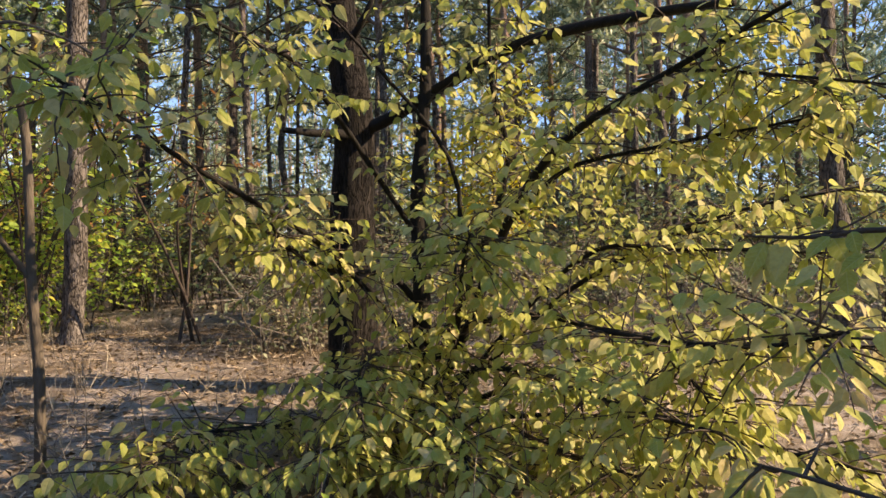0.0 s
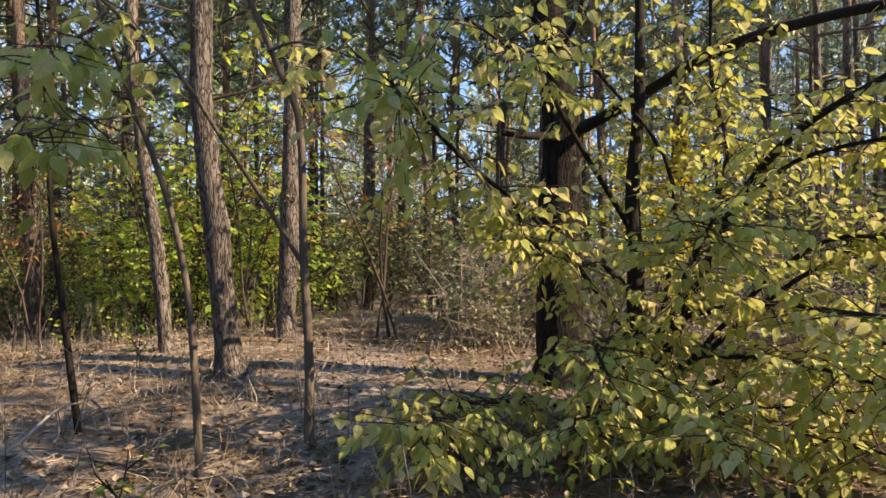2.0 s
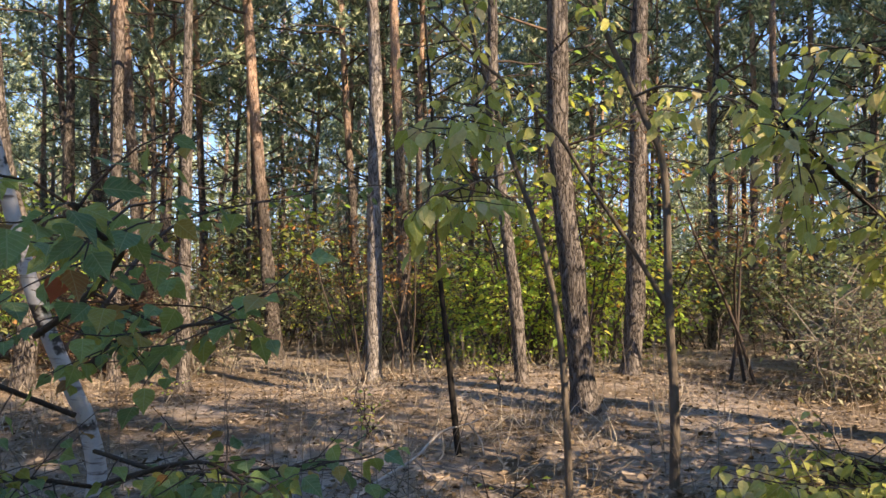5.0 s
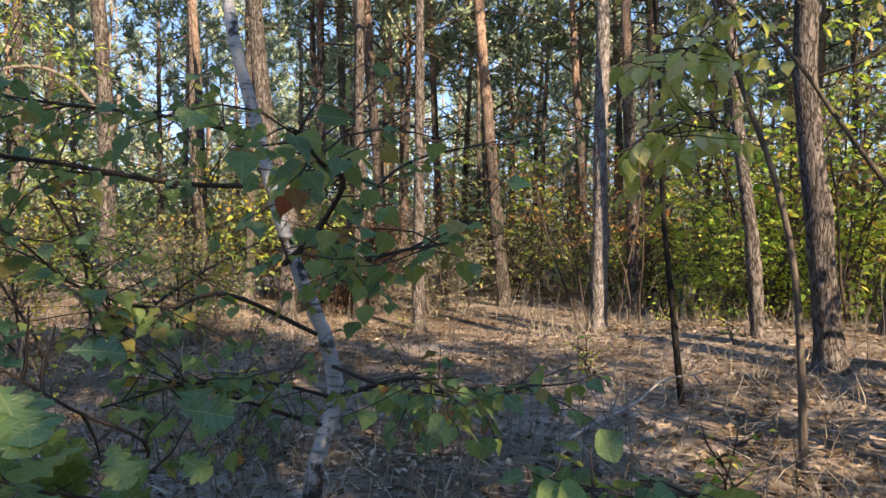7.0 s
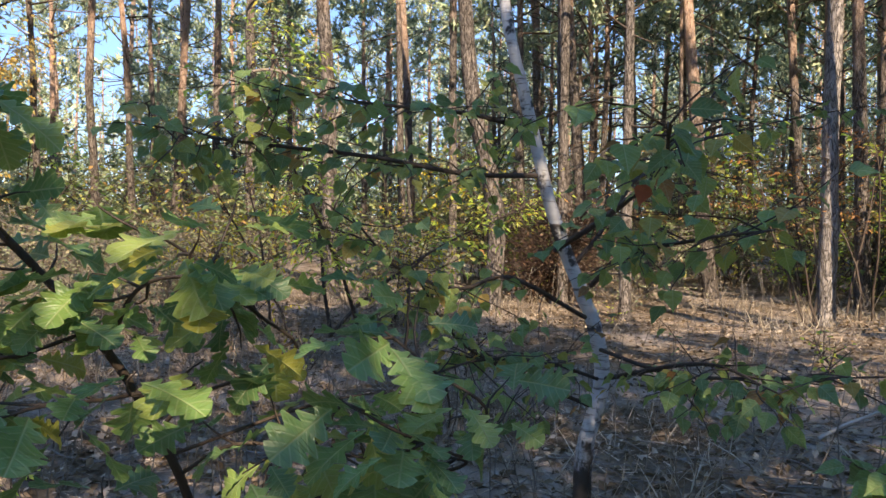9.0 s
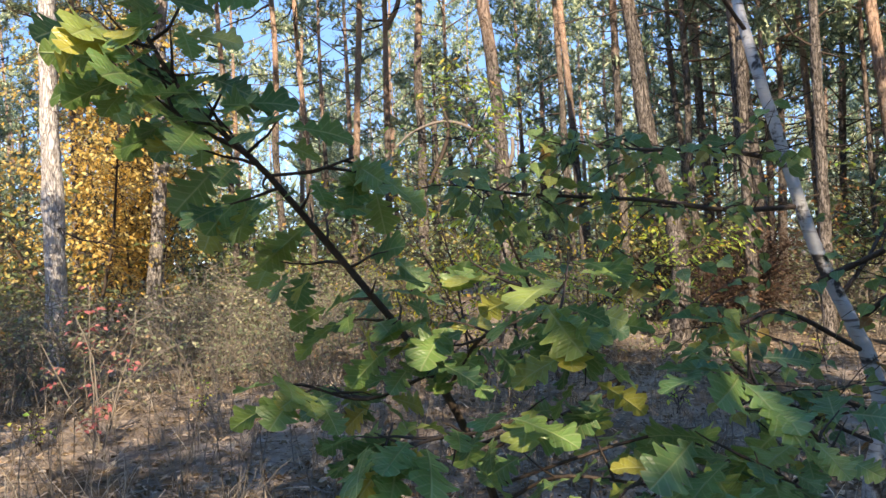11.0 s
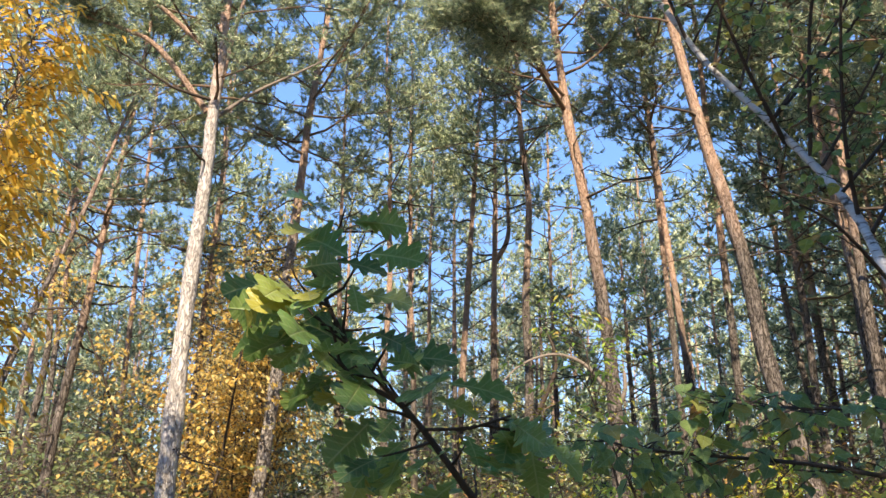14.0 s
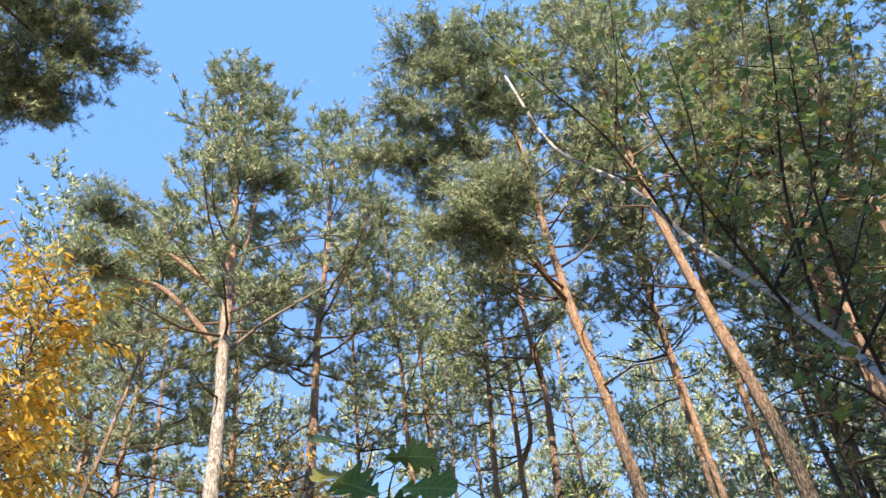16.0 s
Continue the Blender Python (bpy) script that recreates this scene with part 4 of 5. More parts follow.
leafy("yellow_shrub", (-0.18, 5.43, ground_height(-0.18, 5.43)), [
    ([(-0.18, 5.43, 0.12), (-0.18, 5.43, 1.23), (-0.21, 5.43, 1.86), (-0.16, 5.44, 2.58), (-0.16, 5.44, 3.33), (-0.21, 5.43, 4.2)], 0.08, 0.025, 0.5),
    ([(-0.12, 5.44, 0.25), (0.26, 5.25, 1.16), (0.47, 4.95, 1.73), (0.77, 4.52, 2.17), (1.29, 4.02, 2.49), (1.73, 3.56, 2.71)], 0.045, 0.012, 1),
    ([(1.29, 4.02, 2.49), (1.53, 3.74, 2.42), (1.99, 3.21, 2.25)], 0.012, 0.006, 1.6),
    ([(0.47, 4.95, 1.69), (0.79, 4.62, 2.00), (1.22, 4.24, 2.09), (1.57, 3.94, 2.14), (1.95, 3.57, 2.18)], 0.018, 0.007, 1.3),
    ([(-0.20, 5.43, 1.06), (-0.40, 5.31, 1.28), (-0.71, 4.76, 1.35), (-0.89, 4.31, 1.51), (-0.91, 3.99, 1.65)], 0.03, 0.010, 1.2),
    ([(-0.08, 5.44, 0.63), (0.14, 5.15, 0.93), (0.61, 4.54, 1.09), (0.89, 3.90, 1.09), (1.15, 3.33, 1.11), (1.35, 2.85, 1.17), (1.48, 2.46, 1.28)], 0.028, 0.006, 1.1),
    ([(1.07, 3.66, 1.06), (1.20, 3.32, 0.95), (1.30, 3.08, 0.78)], 0.010, 0.005, 1.3),
    ([(-0.21, 5.43, 1.57), (-0.69, 4.86, 2.36), (-0.81, 4.12, 2.57), (-0.90, 3.78, 2.58), (-1.10, 3.29, 2.64)], 0.022, 0.007, 0.55),
    ([(-0.18, 5.43, 0.63), (-0.39, 5.21, 1.00), (-0.77, 4.54, 1.54), (-1.13, 3.50, 1.91), (-1.25, 2.90, 2.09), (-1.27, 2.54, 2.15)], 0.024, 0.006, 0.8),
    ([(-0.20, 5.43, 0.21), (-0.69, 4.86, 0.31), (-1.21, 4.11, 0.46), (-1.31, 3.64, 0.50), (-1.31, 3.20, 0.45)], 0.02, 0.006, 1.5),
    ([(-0.12, 5.44, 0.29), (0.18, 5.15, 0.61), (0.60, 4.34, 0.77), (0.93, 3.48, 0.78), (1.18, 2.80, 0.84)], 0.022, 0.006, 1.4),
    ([(-0.03, 5.44, 0.63), (0.30, 5.25, 1.57), (0.45, 5.15, 2.13), (0.33, 5.05, 2.62), (0.3, 4.9, 3.4)], 0.03, 0.01, 1),
    ([(-0.14, 5.44, 0.29), (-0.24, 4.93, 0.22), (-0.43, 4.20, 0.32), (-0.58, 3.66, 0.48)], 0.022, 0.006, 1.8),
    ([(-0.10, 5.44, 0.29), (0.45, 4.75, 0.32), (0.74, 4.12, 0.36), (1.06, 3.46, 0.43)], 0.022, 0.006, 1.6),
    ([(-0.10, 5.44, 0.20), (0.1, 4.9, 0.9), (0.15, 4.3, 1.4), (0.2, 3.9, 1.6)], 0.022, 0.006, 1.4),
    ([(-0.10, 5.44, 0.20), (0.9, 5.2, 1.2), (1.8, 4.9, 1.7), (2.6, 4.6, 1.9)], 0.025, 0.006, 0.8),
    ([(-0.10, 5.44, 0.20), (0.1, 5.4, 1.9), (-0.5, 5.2, 2.8), (-1.0, 4.8, 3.3)], 0.025, 0.006, 0.12),
    ([(-0.15, 5.44, 0.15), (-0.05, 4.9, 0.55), (0.1, 4.2, 0.55), (0.2, 3.5, 0.45)], 0.022, 0.006, 1.6),
    ([(-0.15, 5.44, 0.15), (-0.35, 4.9, 0.75), (-0.45, 4.3, 0.8), (-0.35, 3.7, 0.7)], 0.022, 0.006, 1.3),
    ([(-0.10, 5.44, 0.20), (1.0, 5.0, 0.35), (1.7, 4.3, 0.4), (2.1, 3.4, 0.5)], 0.022, 0.006, 0.8),
    ([(-0.10, 5.44, 0.20), (0.9, 5.0, 1.4), (1.5, 4.6, 1.5), (2.2, 4.0, 1.5)], 0.022, 0.006, 0.8),
    ([(-0.10, 5.44, 0.20), (1.0, 5.2, 0.7), (1.9, 4.6, 0.9), (2.4, 4.0, 1.0)], 0.025, 0.006, 0.7),
], "yellowing broad-leaved shrub with many dark stems", "shrub", shade_dark_bark, leaf_yellow, leaf_yellow_one, OVATE, 0.09, 0.044, 0.5, 9, 21,
    singles=lambda p: p.y < 3.9, hang=0.6)

leafy("yellow_bough", (1.55, 1.1, 0.0), [
    ([(1.55, 1.1, 0.0), (1.6, 1.3, 0.8), (1.5, 1.6, 1.6), (1.28, 1.89, 1.62), (1.15, 1.96, 1.60), (1.05, 2.21, 1.60)], 0.014, 0.004, 0.0),
    ([(1.5, 1.6, 1.6), (1.28, 1.89, 1.62), (1.15, 1.96, 1.60), (1.05, 2.21, 1.60)], 0.008, 0.003, 1.3),
    ([(1.58, 1.2, 0.6), (1.3, 1.22, 1.05), (0.96, 1.27, 1.14), (0.87, 1.40, 1.14), (0.83, 1.54, 1.12)], 0.007, 0.003, 0.8),
], "young shrub with large hanging yellow leaves", "shrub", twig_mat, leaf_yellow, leaf_yellow_one, OVATE, 0.10, 0.14, 0.26, 4, 22, singles=lambda p: True, hang=1.2)

# saplings of the clearing
leafy("forked_sapling", (-2.37, 4.18, ground_height(-2.37, 4.18)), [
    ([(-2.36, 4.19, 0.05), (-2.36, 4.19, 0.70), (-2.39, 4.17, 1.32), (-2.42, 4.16, 2.25), (-2.55, 4.1, 2.65), (-2.78, 3.99, 3.25), (-3.0, 3.93, 3.9)], 0.036, 0.016, 0.45),
    ([(-2.39, 4.18, 1.30), (-2.59, 3.95, 1.76), (-2.74, 3.70, 2.12), (-2.89, 3.4, 2.51), (-3.11, 2.95, 2.84), (-3.3, 2.7, 3.1)], 0.018, 0.008, 0.5),
    ([(-2.6, 4.05, 2.75), (-2.3, 3.9, 2.75), (-1.9, 3.8, 2.6), (-1.6, 3.7, 2.4)], 0.012, 0.004, 0.9),
], "slim forked sapling with sparse yellow leaves", "sapling", grey_bark, leaf_yellow, leaf_yellow_one, OVATE, 0.11, 0.10, 0.4, 6, 24, singles=lambda p: True, hang=0.9, bare=0.55)
leafy("crooked_sapling", (-2.8, 3.55, ground_height(-2.8, 3.55)), [
    ([(-2.78, 3.53, 0.03), (-2.83, 3.5, 1.02), (-2.94, 3.45, 1.68), (-3.12, 3.34, 2.3), (-3.27, 3.24, 2.85), (-3.4, 3.1, 3.5)], 0.026, 0.010, 0.4),
    ([(-3.10, 3.36, 2.22), (-2.85, 2.9, 2.12), (-2.66, 2.3, 1.98), (-2.62, 1.95, 1.88)], 0.008, 0.003, 1.1),
    ([(-3.25, 3.25, 2.80), (-2.95, 2.7, 2.5), (-2.75, 2.2, 2.2)], 0.008, 0.003, 1.1),
], "crooked thin sapling with large yellow-green leaves", "sapling", grey_bark, leaf_yellow, leaf_yellow_one, OVATE, 0.115, 0.08, 0.32, 5, 25, singles=lambda p: True, hang=0.9, bare=0.5)
leafy("bare_sapling", (-4.0, 3.98, ground_height(-4.0, 3.98)), [
    ([(-3.99, 3.97, 0.05), (-4.08, 3.9, 1.04), (-4.14, 3.86, 1.72), (-4.16, 3.84, 2.4), (-4.25, 3.8, 3.6)], 0.027, 0.010, 0.25),
], "dark bare sapling with a few rusty leaves", "sapling", shade_dark_bark, leaf_rust, leaf_rust, LANCE, 0.09, 0.16, 0.45, 5, 26, bare=0.35)

# the birch
leafy("birch_tree", (-3.2, 0.62, ground_height(-3.2, 0.62)), [
    ([(-3.12, 0.55, -0.03), (-3.16, 0.58, 0.42), (-3.24, 0.71, 0.71), (-3.27, 0.68, 0.95), (-3.29, 0.63, 1.09), (-3.35, 0.52, 1.41), (-3.40, 0.43, 1.8), (-3.46, 0.32, 2.31), (-3.85, 0.42, 2.9), (-4.25, 0.35, 3.5), (-4.54, 0.06, 4.17), (-4.65, -0.23, 4.79), (-4.78, -0.66, 5.34), (-4.9, -0.9, 6.3)], 0.04, 0.012, 0.0),
], "leaning white birch with peeling bark and green leaves", "birch", white_mat, leaf_birch, leaf_birch_one, BIRCH, 0.06, 0.1, 0.4, 6, 27)
birch = [o for o in scene.objects if o.name.startswith("birch_tree")][0]


def birch_boughs():
    o = Vector(birch.location)
    rng = random.Random(8)
    found, twigs = [], Tubes()
    boughs = [
        ([(-3.32, 0.51, 1.28), (-2.88, 0.44, 1.40), (-2.27, 0.26, 1.55), (-1.95, 0.05, 1.58), (-1.75, -0.10, 1.62)], 0.014, 0.9),
        ([(-3.23, 0.64, 1.13), (-2.91, 0.57, 1.27), (-2.35, 0.47, 1.36), (-1.98, 0.42, 1.40)], 0.012, 1),
        ([(-3.19, 0.70, 0.73), (-2.56, 0.68, 0.92), (-2.10, 0.57, 0.93)], 0.011, 1),
        ([(-3.36, 0.43, 1.60), (-3.23, 0.05, 1.59), (-3.07, -0.38, 1.63), (-2.99, -0.89, 1.66), (-2.91, -1.13, 1.69)], 0.013, 1.5),
        ([(-3.24, 0.62, 0.99), (-3.14, 0.21, 1.18), (-3.04, -0.04, 1.15), (-2.94, -0.30, 1.23), (-2.80, -0.51, 1.41)], 0.011, 1),
        ([(-3.22, 0.66, 0.60), (-3.10, 0.29, 0.77), (-2.95, -0.08, 0.97), (-2.83, -0.30, 1.25)], 0.010, 1),
        ([(-3.42, 0.40, 1.81), (-3.23, 0.05, 1.83), (-3.07, -0.38, 1.82), (-2.86, -0.76, 1.81)], 0.012, 1.5),
        ([(-3.24, 0.71, 0.71), (-3.12, 0.38, 0.83), (-2.93, 0.01, 0.90), (-2.69, -0.29, 0.91)], 0.009, 1),
        ([(-3.26, 0.69, 0.85), (-2.83, 0.77, 0.82), (-2.41, 0.85, 0.89), (-2.08, 0.93, 0.96)], 0.010, 1),
        ([(-3.33, 0.6, 1.2), (-3.35, 0.75, 1.35), (-3.44, 1.11, 1.71), (-3.54, 1.68, 1.88), (-3.58, 2.55, 2.06)], 0.011, 0.5),
        ([(-4.25, 0.35, 3.45), (-3.99, 0.05, 3.80), (-3.70, -0.27, 4.32), (-3.45, -0.45, 4.85)], 0.014, 1.3),
        ([(-4.6, 0.0, 4.3), (-4.38, -0.35, 4.99), (-4.19, -0.77, 5.43), (-4.06, -1.16, 5.95)], 0.012, 1.3),
        ([(-3.8, 0.42, 2.8), (-3.62, 0.31, 3.21), (-3.32, 0.22, 3.77), (-2.99, 0.17, 4.23)], 0.012, 1.6),
        ([(-4.0, 0.4, 3.2), (-3.9, 0.7, 3.7), (-3.75, 1.0, 4.3)], 0.010, 1.5),
        ([(-4.4, 0.2, 3.9), (-4.6, 0.5, 4.6), (-4.7, 0.8, 5.3)], 0.010, 1.5),
        ([(-4.1, 0.4, 3.3), (-3.8, 0.35, 4.0), (-3.5, 0.4, 4.6), (-3.3, 0.45, 5.1)], 0.012, 1.6),
        ([(-4.5, 0.1, 4.1), (-4.1, 0.1, 4.7), (-3.8, 0.0, 5.3)], 0.011, 1.5),
        ([(-3.7, 0.4, 2.7), (-3.5, 0.6, 3.1), (-3.2, 0.8, 3.5)], 0.011, 1.4),
        ([(-3.5, 0.33, 2.4), (-3.3, 0.0, 2.6), (-3.2, -0.3, 2.7)], 0.010, 0.8),
        ([(-3.9, 0.42, 3.0), (-3.7, 0.8, 3.5), (-3.45, 1.0, 4.1), (-3.3, 1.1, 4.6)], 0.011, 1.5),
        ([(-4.3, 0.3, 3.6), (-4.1, 0.7, 4.2), (-3.8, 0.9, 4.9), (-3.6, 0.9, 5.5)], 0.011, 1.5),
        ([(-4.6, 0.0, 4.3), (-4.3, 0.35, 5.0), (-4.0, 0.5, 5.7)], 0.010, 1.5),
        ([(-4.7, -0.3, 4.9), (-4.3, -0.2, 5.5), (-3.9, -0.2, 6.0)], 0.010, 1.4),
        ([(-4.3, 0.3, 3.6), (-4.2, 0.9, 4.3), (-4.1, 1.3, 5.0), (-4.0, 1.5, 5.8)], 0.011, 0.9),
        ([(-4.5, 0.1, 4.1), (-4.3, 0.6, 5.0), (-4.1, 0.8, 5.9), (-3.9, 0.8, 6.6)], 0.011, 0.9),
    ]
    for pts, r, dense in boughs:
        line = curve_points([Vector(p) - o for p in pts], 5)
        wood = Tubes()
        wood.add(line, taper(line, r, 0.003), 6, 0.06, rng)
        part("bough", wood.mesh("bough", twig_mat), birch, "dark thin bough")
        length = sum((line[i + 1] - line[i]).length for i in range(len(line) - 1))
        high = pts[0][2] > 2.3
        count = int(length / (0.11 if high else 0.056) * dense)
        for i in range(count):
            p, d = spot(line, 0.12 + 0.88 * (i + rng.random()) / count)
            twig = wander(p, d * 0.6 + any_way(rng, 0.4), rng.uniform(0.12, 0.38), rng, 4, 0.15, -0.05)
            twigs.add(twig, taper(twig, 0.0035, 0.0014), 3)
            found += sprout(twig, rng.randint(3, 5), rng, 0.068, 0.55)
        found += sprout(line, 3, rng, 0.075, 0.8, 0.8, 0.85)
    part("brushwood", twigs.mesh("brushwood", twig_mat), birch, kind="stuff")
    near = [q for q in found if (q[0] + o).z < 2.2]
    rng.shuffle(near)
    keep = near[:300]
    chosen = set(id(q) for q in keep)
    rest = [q for q in found if id(q) not in chosen]
    axes = leaf_frames([tuple(q[1]) for q in rest], [tuple(q[2]) for q in rest])
    part("foliage", leaf_mesh("foliage", BIRCH, [tuple(q[0]) for q in rest], axes, [q[3] for q in rest], leaf_birch), birch, kind="stuff")
    one = leaf_mesh("leaf", BIRCH, [(0, 0, 0)], np.eye(3)[None], [1.0], leaf_birch_one)
    axes = leaf_frames([tuple(q[1]) for q in keep], [tuple(q[2]) for q in keep])
    for q, a in zip(keep, axes):
        part("leaf", one, birch, m=Matrix.Translation(q[0]) @ Matrix([list(r) for r in a]).to_4x4() @ Matrix.Scale(q[3], 4))

    red = leaf_mesh("leaf", BIRCH, [(0, 0, 0)], np.eye(3)[None], [1.0], leaf_red)
    part("leaf", red, birch, "rust-red withered leaf", Matrix.Translation(Vector((-1.86, -0.07, 1.50)) - o) @ Euler((radians(-70), radians(15), radians(70))).to_matrix().to_4x4() @ Matrix.Scale(0.052, 4))


birch_boughs()

# the young oak
leafy("young_oak", (-2.98, -0.92, ground_height(-2.98, -0.92)), [
    ([(-2.98, -0.92, -0.02), (-2.88, -1.0, 0.5), (-2.74, -1.15, 0.90), (-2.66, -1.26, 1.10), (-2.62, -1.37, 1.26), (-2.53, -1.54, 1.48), (-2.44, -1.70, 1.68), (-2.38, -1.79, 1.77), (-2.34, -1.90, 1.89), (-2.30, -2.00, 2.08)], 0.016, 0.005, 0.9),
    ([(-2.67, -1.22, 1.03), (-2.48, -1.15, 1.21), (-2.35, -1.06, 1.27), (-2.26, -0.95, 1.26)], 0.007, 0.003, 1),
    ([(-2.66, -1.26, 1.10), (-2.53, -1.46, 1.06), (-2.44, -1.64, 1.13)], 0.006, 0.003, 1),
    ([(-2.44, -1.70, 1.68), (-2.34, -1.58, 1.68), (-2.33, -1.48, 1.71)], 0.005, 0.003, 1),
    ([(-2.80, -1.07, 0.80), (-2.59, -1.00, 0.95), (-2.38, -1.19, 0.98), (-2.26, -1.33, 1.00), (-2.24, -1.45, 0.97)], 0.007, 0.003, 1),
    ([(-2.85, -1.03, 0.62), (-2.68, -0.88, 0.75), (-2.45, -0.69, 0.78), (-2.31, -0.51, 0.78)], 0.007, 0.003, 1),
    ([(-2.9, -1.0, 0.4), (-2.7, -1.2, 0.55), (-2.5, -1.4, 0.6), (-2.3, -1.5, 0.62)], 0.007, 0.003, 1),
    ([(-2.85, -1.0, 0.5), (-2.5, -0.4, 0.65), (-2.32, -0.24, 0.87), (-2.2, -0.43, 1.03), (-2.16, -0.58, 1.15)], 0.007, 0.003, 0.45),
    ([(-2.5, -0.4, 0.65), (-2.32, -0.30, 0.75), (-2.11, -0.48, 0.88), (-2.06, -0.6, 0.95)], 0.006, 0.003, 0.45),
    ([(-2.76, -1.1, 0.85), (-2.54, -0.74, 1.03), (-2.39, -0.85, 1.17), (-2.29, -0.98, 1.3), (-2.23, -1.09, 1.38)], 0.006, 0.003, 0.45),
    ([(-2.80, -1.05, 0.7), (-2.54, -0.75, 0.87), (-2.38, -0.63, 0.93), (-2.24, -0.8, 0.85)], 0.006, 0.003, 0.45),
    ([(-2.88, -1.0, 0.5), (-2.6, -0.85, 0.5), (-2.35, -0.85, 0.55), (-2.2, -0.9, 0.6)], 0.007, 0.003, 1),
    ([(-2.40, -1.76, 1.74), (-2.33, -1.90, 1.82), (-2.31, -1.93, 1.90), (-2.28, -1.98, 2.0)], 0.006, 0.003, 1.0),
], "young oak with dark green lobed leaves", "oak sapling", twig_mat, leaf_oak, leaf_oak_one, OAK, 0.158, 0.075, 0.19, 4, 28, singles=lambda p: True, hang=0.35, pull=0.02, bare=0.3)

# low seedling with broad grey-green leaves
leafy("aspen_seedling", (-2.0, 1.3, ground_height(-2.0, 1.3)), [
    ([(-2.0, 1.3, -0.02), (-1.9, 1.2, 0.35), (-1.79, 1.07, 0.59), (-1.75, 0.9, 0.71), (-1.8, 0.79, 0.74), (-1.86, 0.74, 0.72)], 0.006, 0.003, 1.0),
    ([(-1.85, 1.12, 0.5), (-1.72, 1.0, 0.69), (-1.63, 0.99, 0.74)], 0.005, 0.003, 1.0),
], "low seedling with broad grey-green leaves", "seedling", twig_mat, leaf_birch, leaf_birch_one, BIRCH, 0.12, 0.07, 0.14, 4, 29, singles=lambda p: True, hang=0.3, bare=0.55)


# ---------------------------------------------------------------- thickets behind
def bush_meshes(seed, height, width, stems, leaf_mat, shape, size, twigs, per_twig, wood_mat=twig_mat, low=0.15, hang=0.4):
    """The stems of a bush, each a mesh, its fine wood and its leaves."""
    rng = random.Random(seed)
    wood, fine, found = [], Tubes(), []
    for i in range(stems):
        d = Vector((rng.gauss(0, 0.3), rng.gauss(0, 0.3), 1)) + any_way(rng, 0.0) * (0.25 * width / height)
        line = wander(Vector((rng.gauss(0, 0.08) * width, rng.gauss(0, 0.08) * width, 0)), d, height * rng.uniform(0.7, 1.08), rng, 6, 0.12)
        stem = Tubes()
        stem.add(line, taper(line, 0.004 + 0.005 * height, 0.003), 5)
        wood.append(stem.mesh("stem", wood_mat))
        for k in range(twigs):
            p, dd = spot(line, low + (1 - low) * rng.random())
            twig = wander(p, dd * 0.4 + any_way(rng, 0.35), width * rng.uniform(0.2, 0.55), rng, 4, 0.2)
            fine.add([twig[0], twig[2], twig[4]] if height < 1 else [twig[0], twig[4]], [0.006, 0.004, 0.002] if height < 1 else [0.006, 0.002], 3)
            if per_twig:
                found += sprout(twig, per_twig, rng, size, hang)
    leaves = None
    if found:
        axes = leaf_frames([tuple(q[1]) for q in found], [tuple(q[2]) for q in found])
        leaves = leaf_mesh("foliage", shape, [tuple(q[0]) for q in found], axes, [q[3] for q in found], leaf_mat)
    return wood, fine.mesh("brushwood", wood_mat), leaves


def bush(name, place, meshes, label, category, group="", scale=1.0, turn=0.0):
    top = thing(name, (place[0], place[1], ground_height(*place) - 0.03), label, category, group)
    top.matrix_basis = top.matrix_basis @ Matrix.Rotation(turn, 4, "Z") @ Matrix.Scale(scale, 4)
    for me in meshes[0]:
        part("stem", me, top)
    part("brushwood", meshes[1], top, kind="stuff")
    if meshes[2]:
        part("foliage", meshes[2], top, kind="stuff")
    return top


LIME = [bush_meshes(60 + i, 2.6 + 0.6 * i, 2.2, 5, leaf_lime, PLAIN, 0.125, 18, 6, low=0.02, hang=0.4) for i in range(3)]
RUST = [bush_meshes(104 + i, 3.4, 1.5, 3, leaf_rust, LANCE, 0.10, 14, 6, low=0.45) for i in range(2)]
DULL = [bush_meshes(70 + i, 2.3, 2.1, 5, leaf_dull, SIMPLE, 0.115, 19, 5) for i in range(3)]
SPARSE = [bush_meshes(80 + i, 1.3, 1.4, 6, leaf_grey, SIMPLE, 0.06, 14, 6, weed_mat) for i in range(3)]
TANGLE = [bush_meshes(86 + i, 1.5, 1.5, 7, leaf_grey, SIMPLE, 0.045, 22, 5, weed_mat, low=0.1) for i in range(2)]
ORANGE = [bush_meshes(90 + i, 6.9, 2.6, 4, leaf_orange, SIMPLE, 0.105, 115, 9, low=0.2, hang=0.7) for i in range(2)]
BRIGHT = [bush_meshes(95, 3.6, 1.8, 4, leaf_bright, SIMPLE, 0.11, 55, 9, low=0.2)]
GOLD = [bush_meshes(97, 4.4, 1.7, 3, leaf_lime, LANCE, 0.10, 60, 8, low=0.25), bush_meshes(98, 3.2, 1.8, 3, leaf_bright, LANCE, 0.09, 40, 7, low=0.2)]
ASH = [bush_meshes(99, 5.9, 1.7, 3, leaf_gold, LANCE, 0.135, 200, 12, grey_bark, low=0.36, hang=0.6)]
BROWN = [bush_meshes(101, 1.7, 2.2, 8, leaf_brown, SIMPLE, 0.06, 90, 3, brush_mat, low=0.05)]


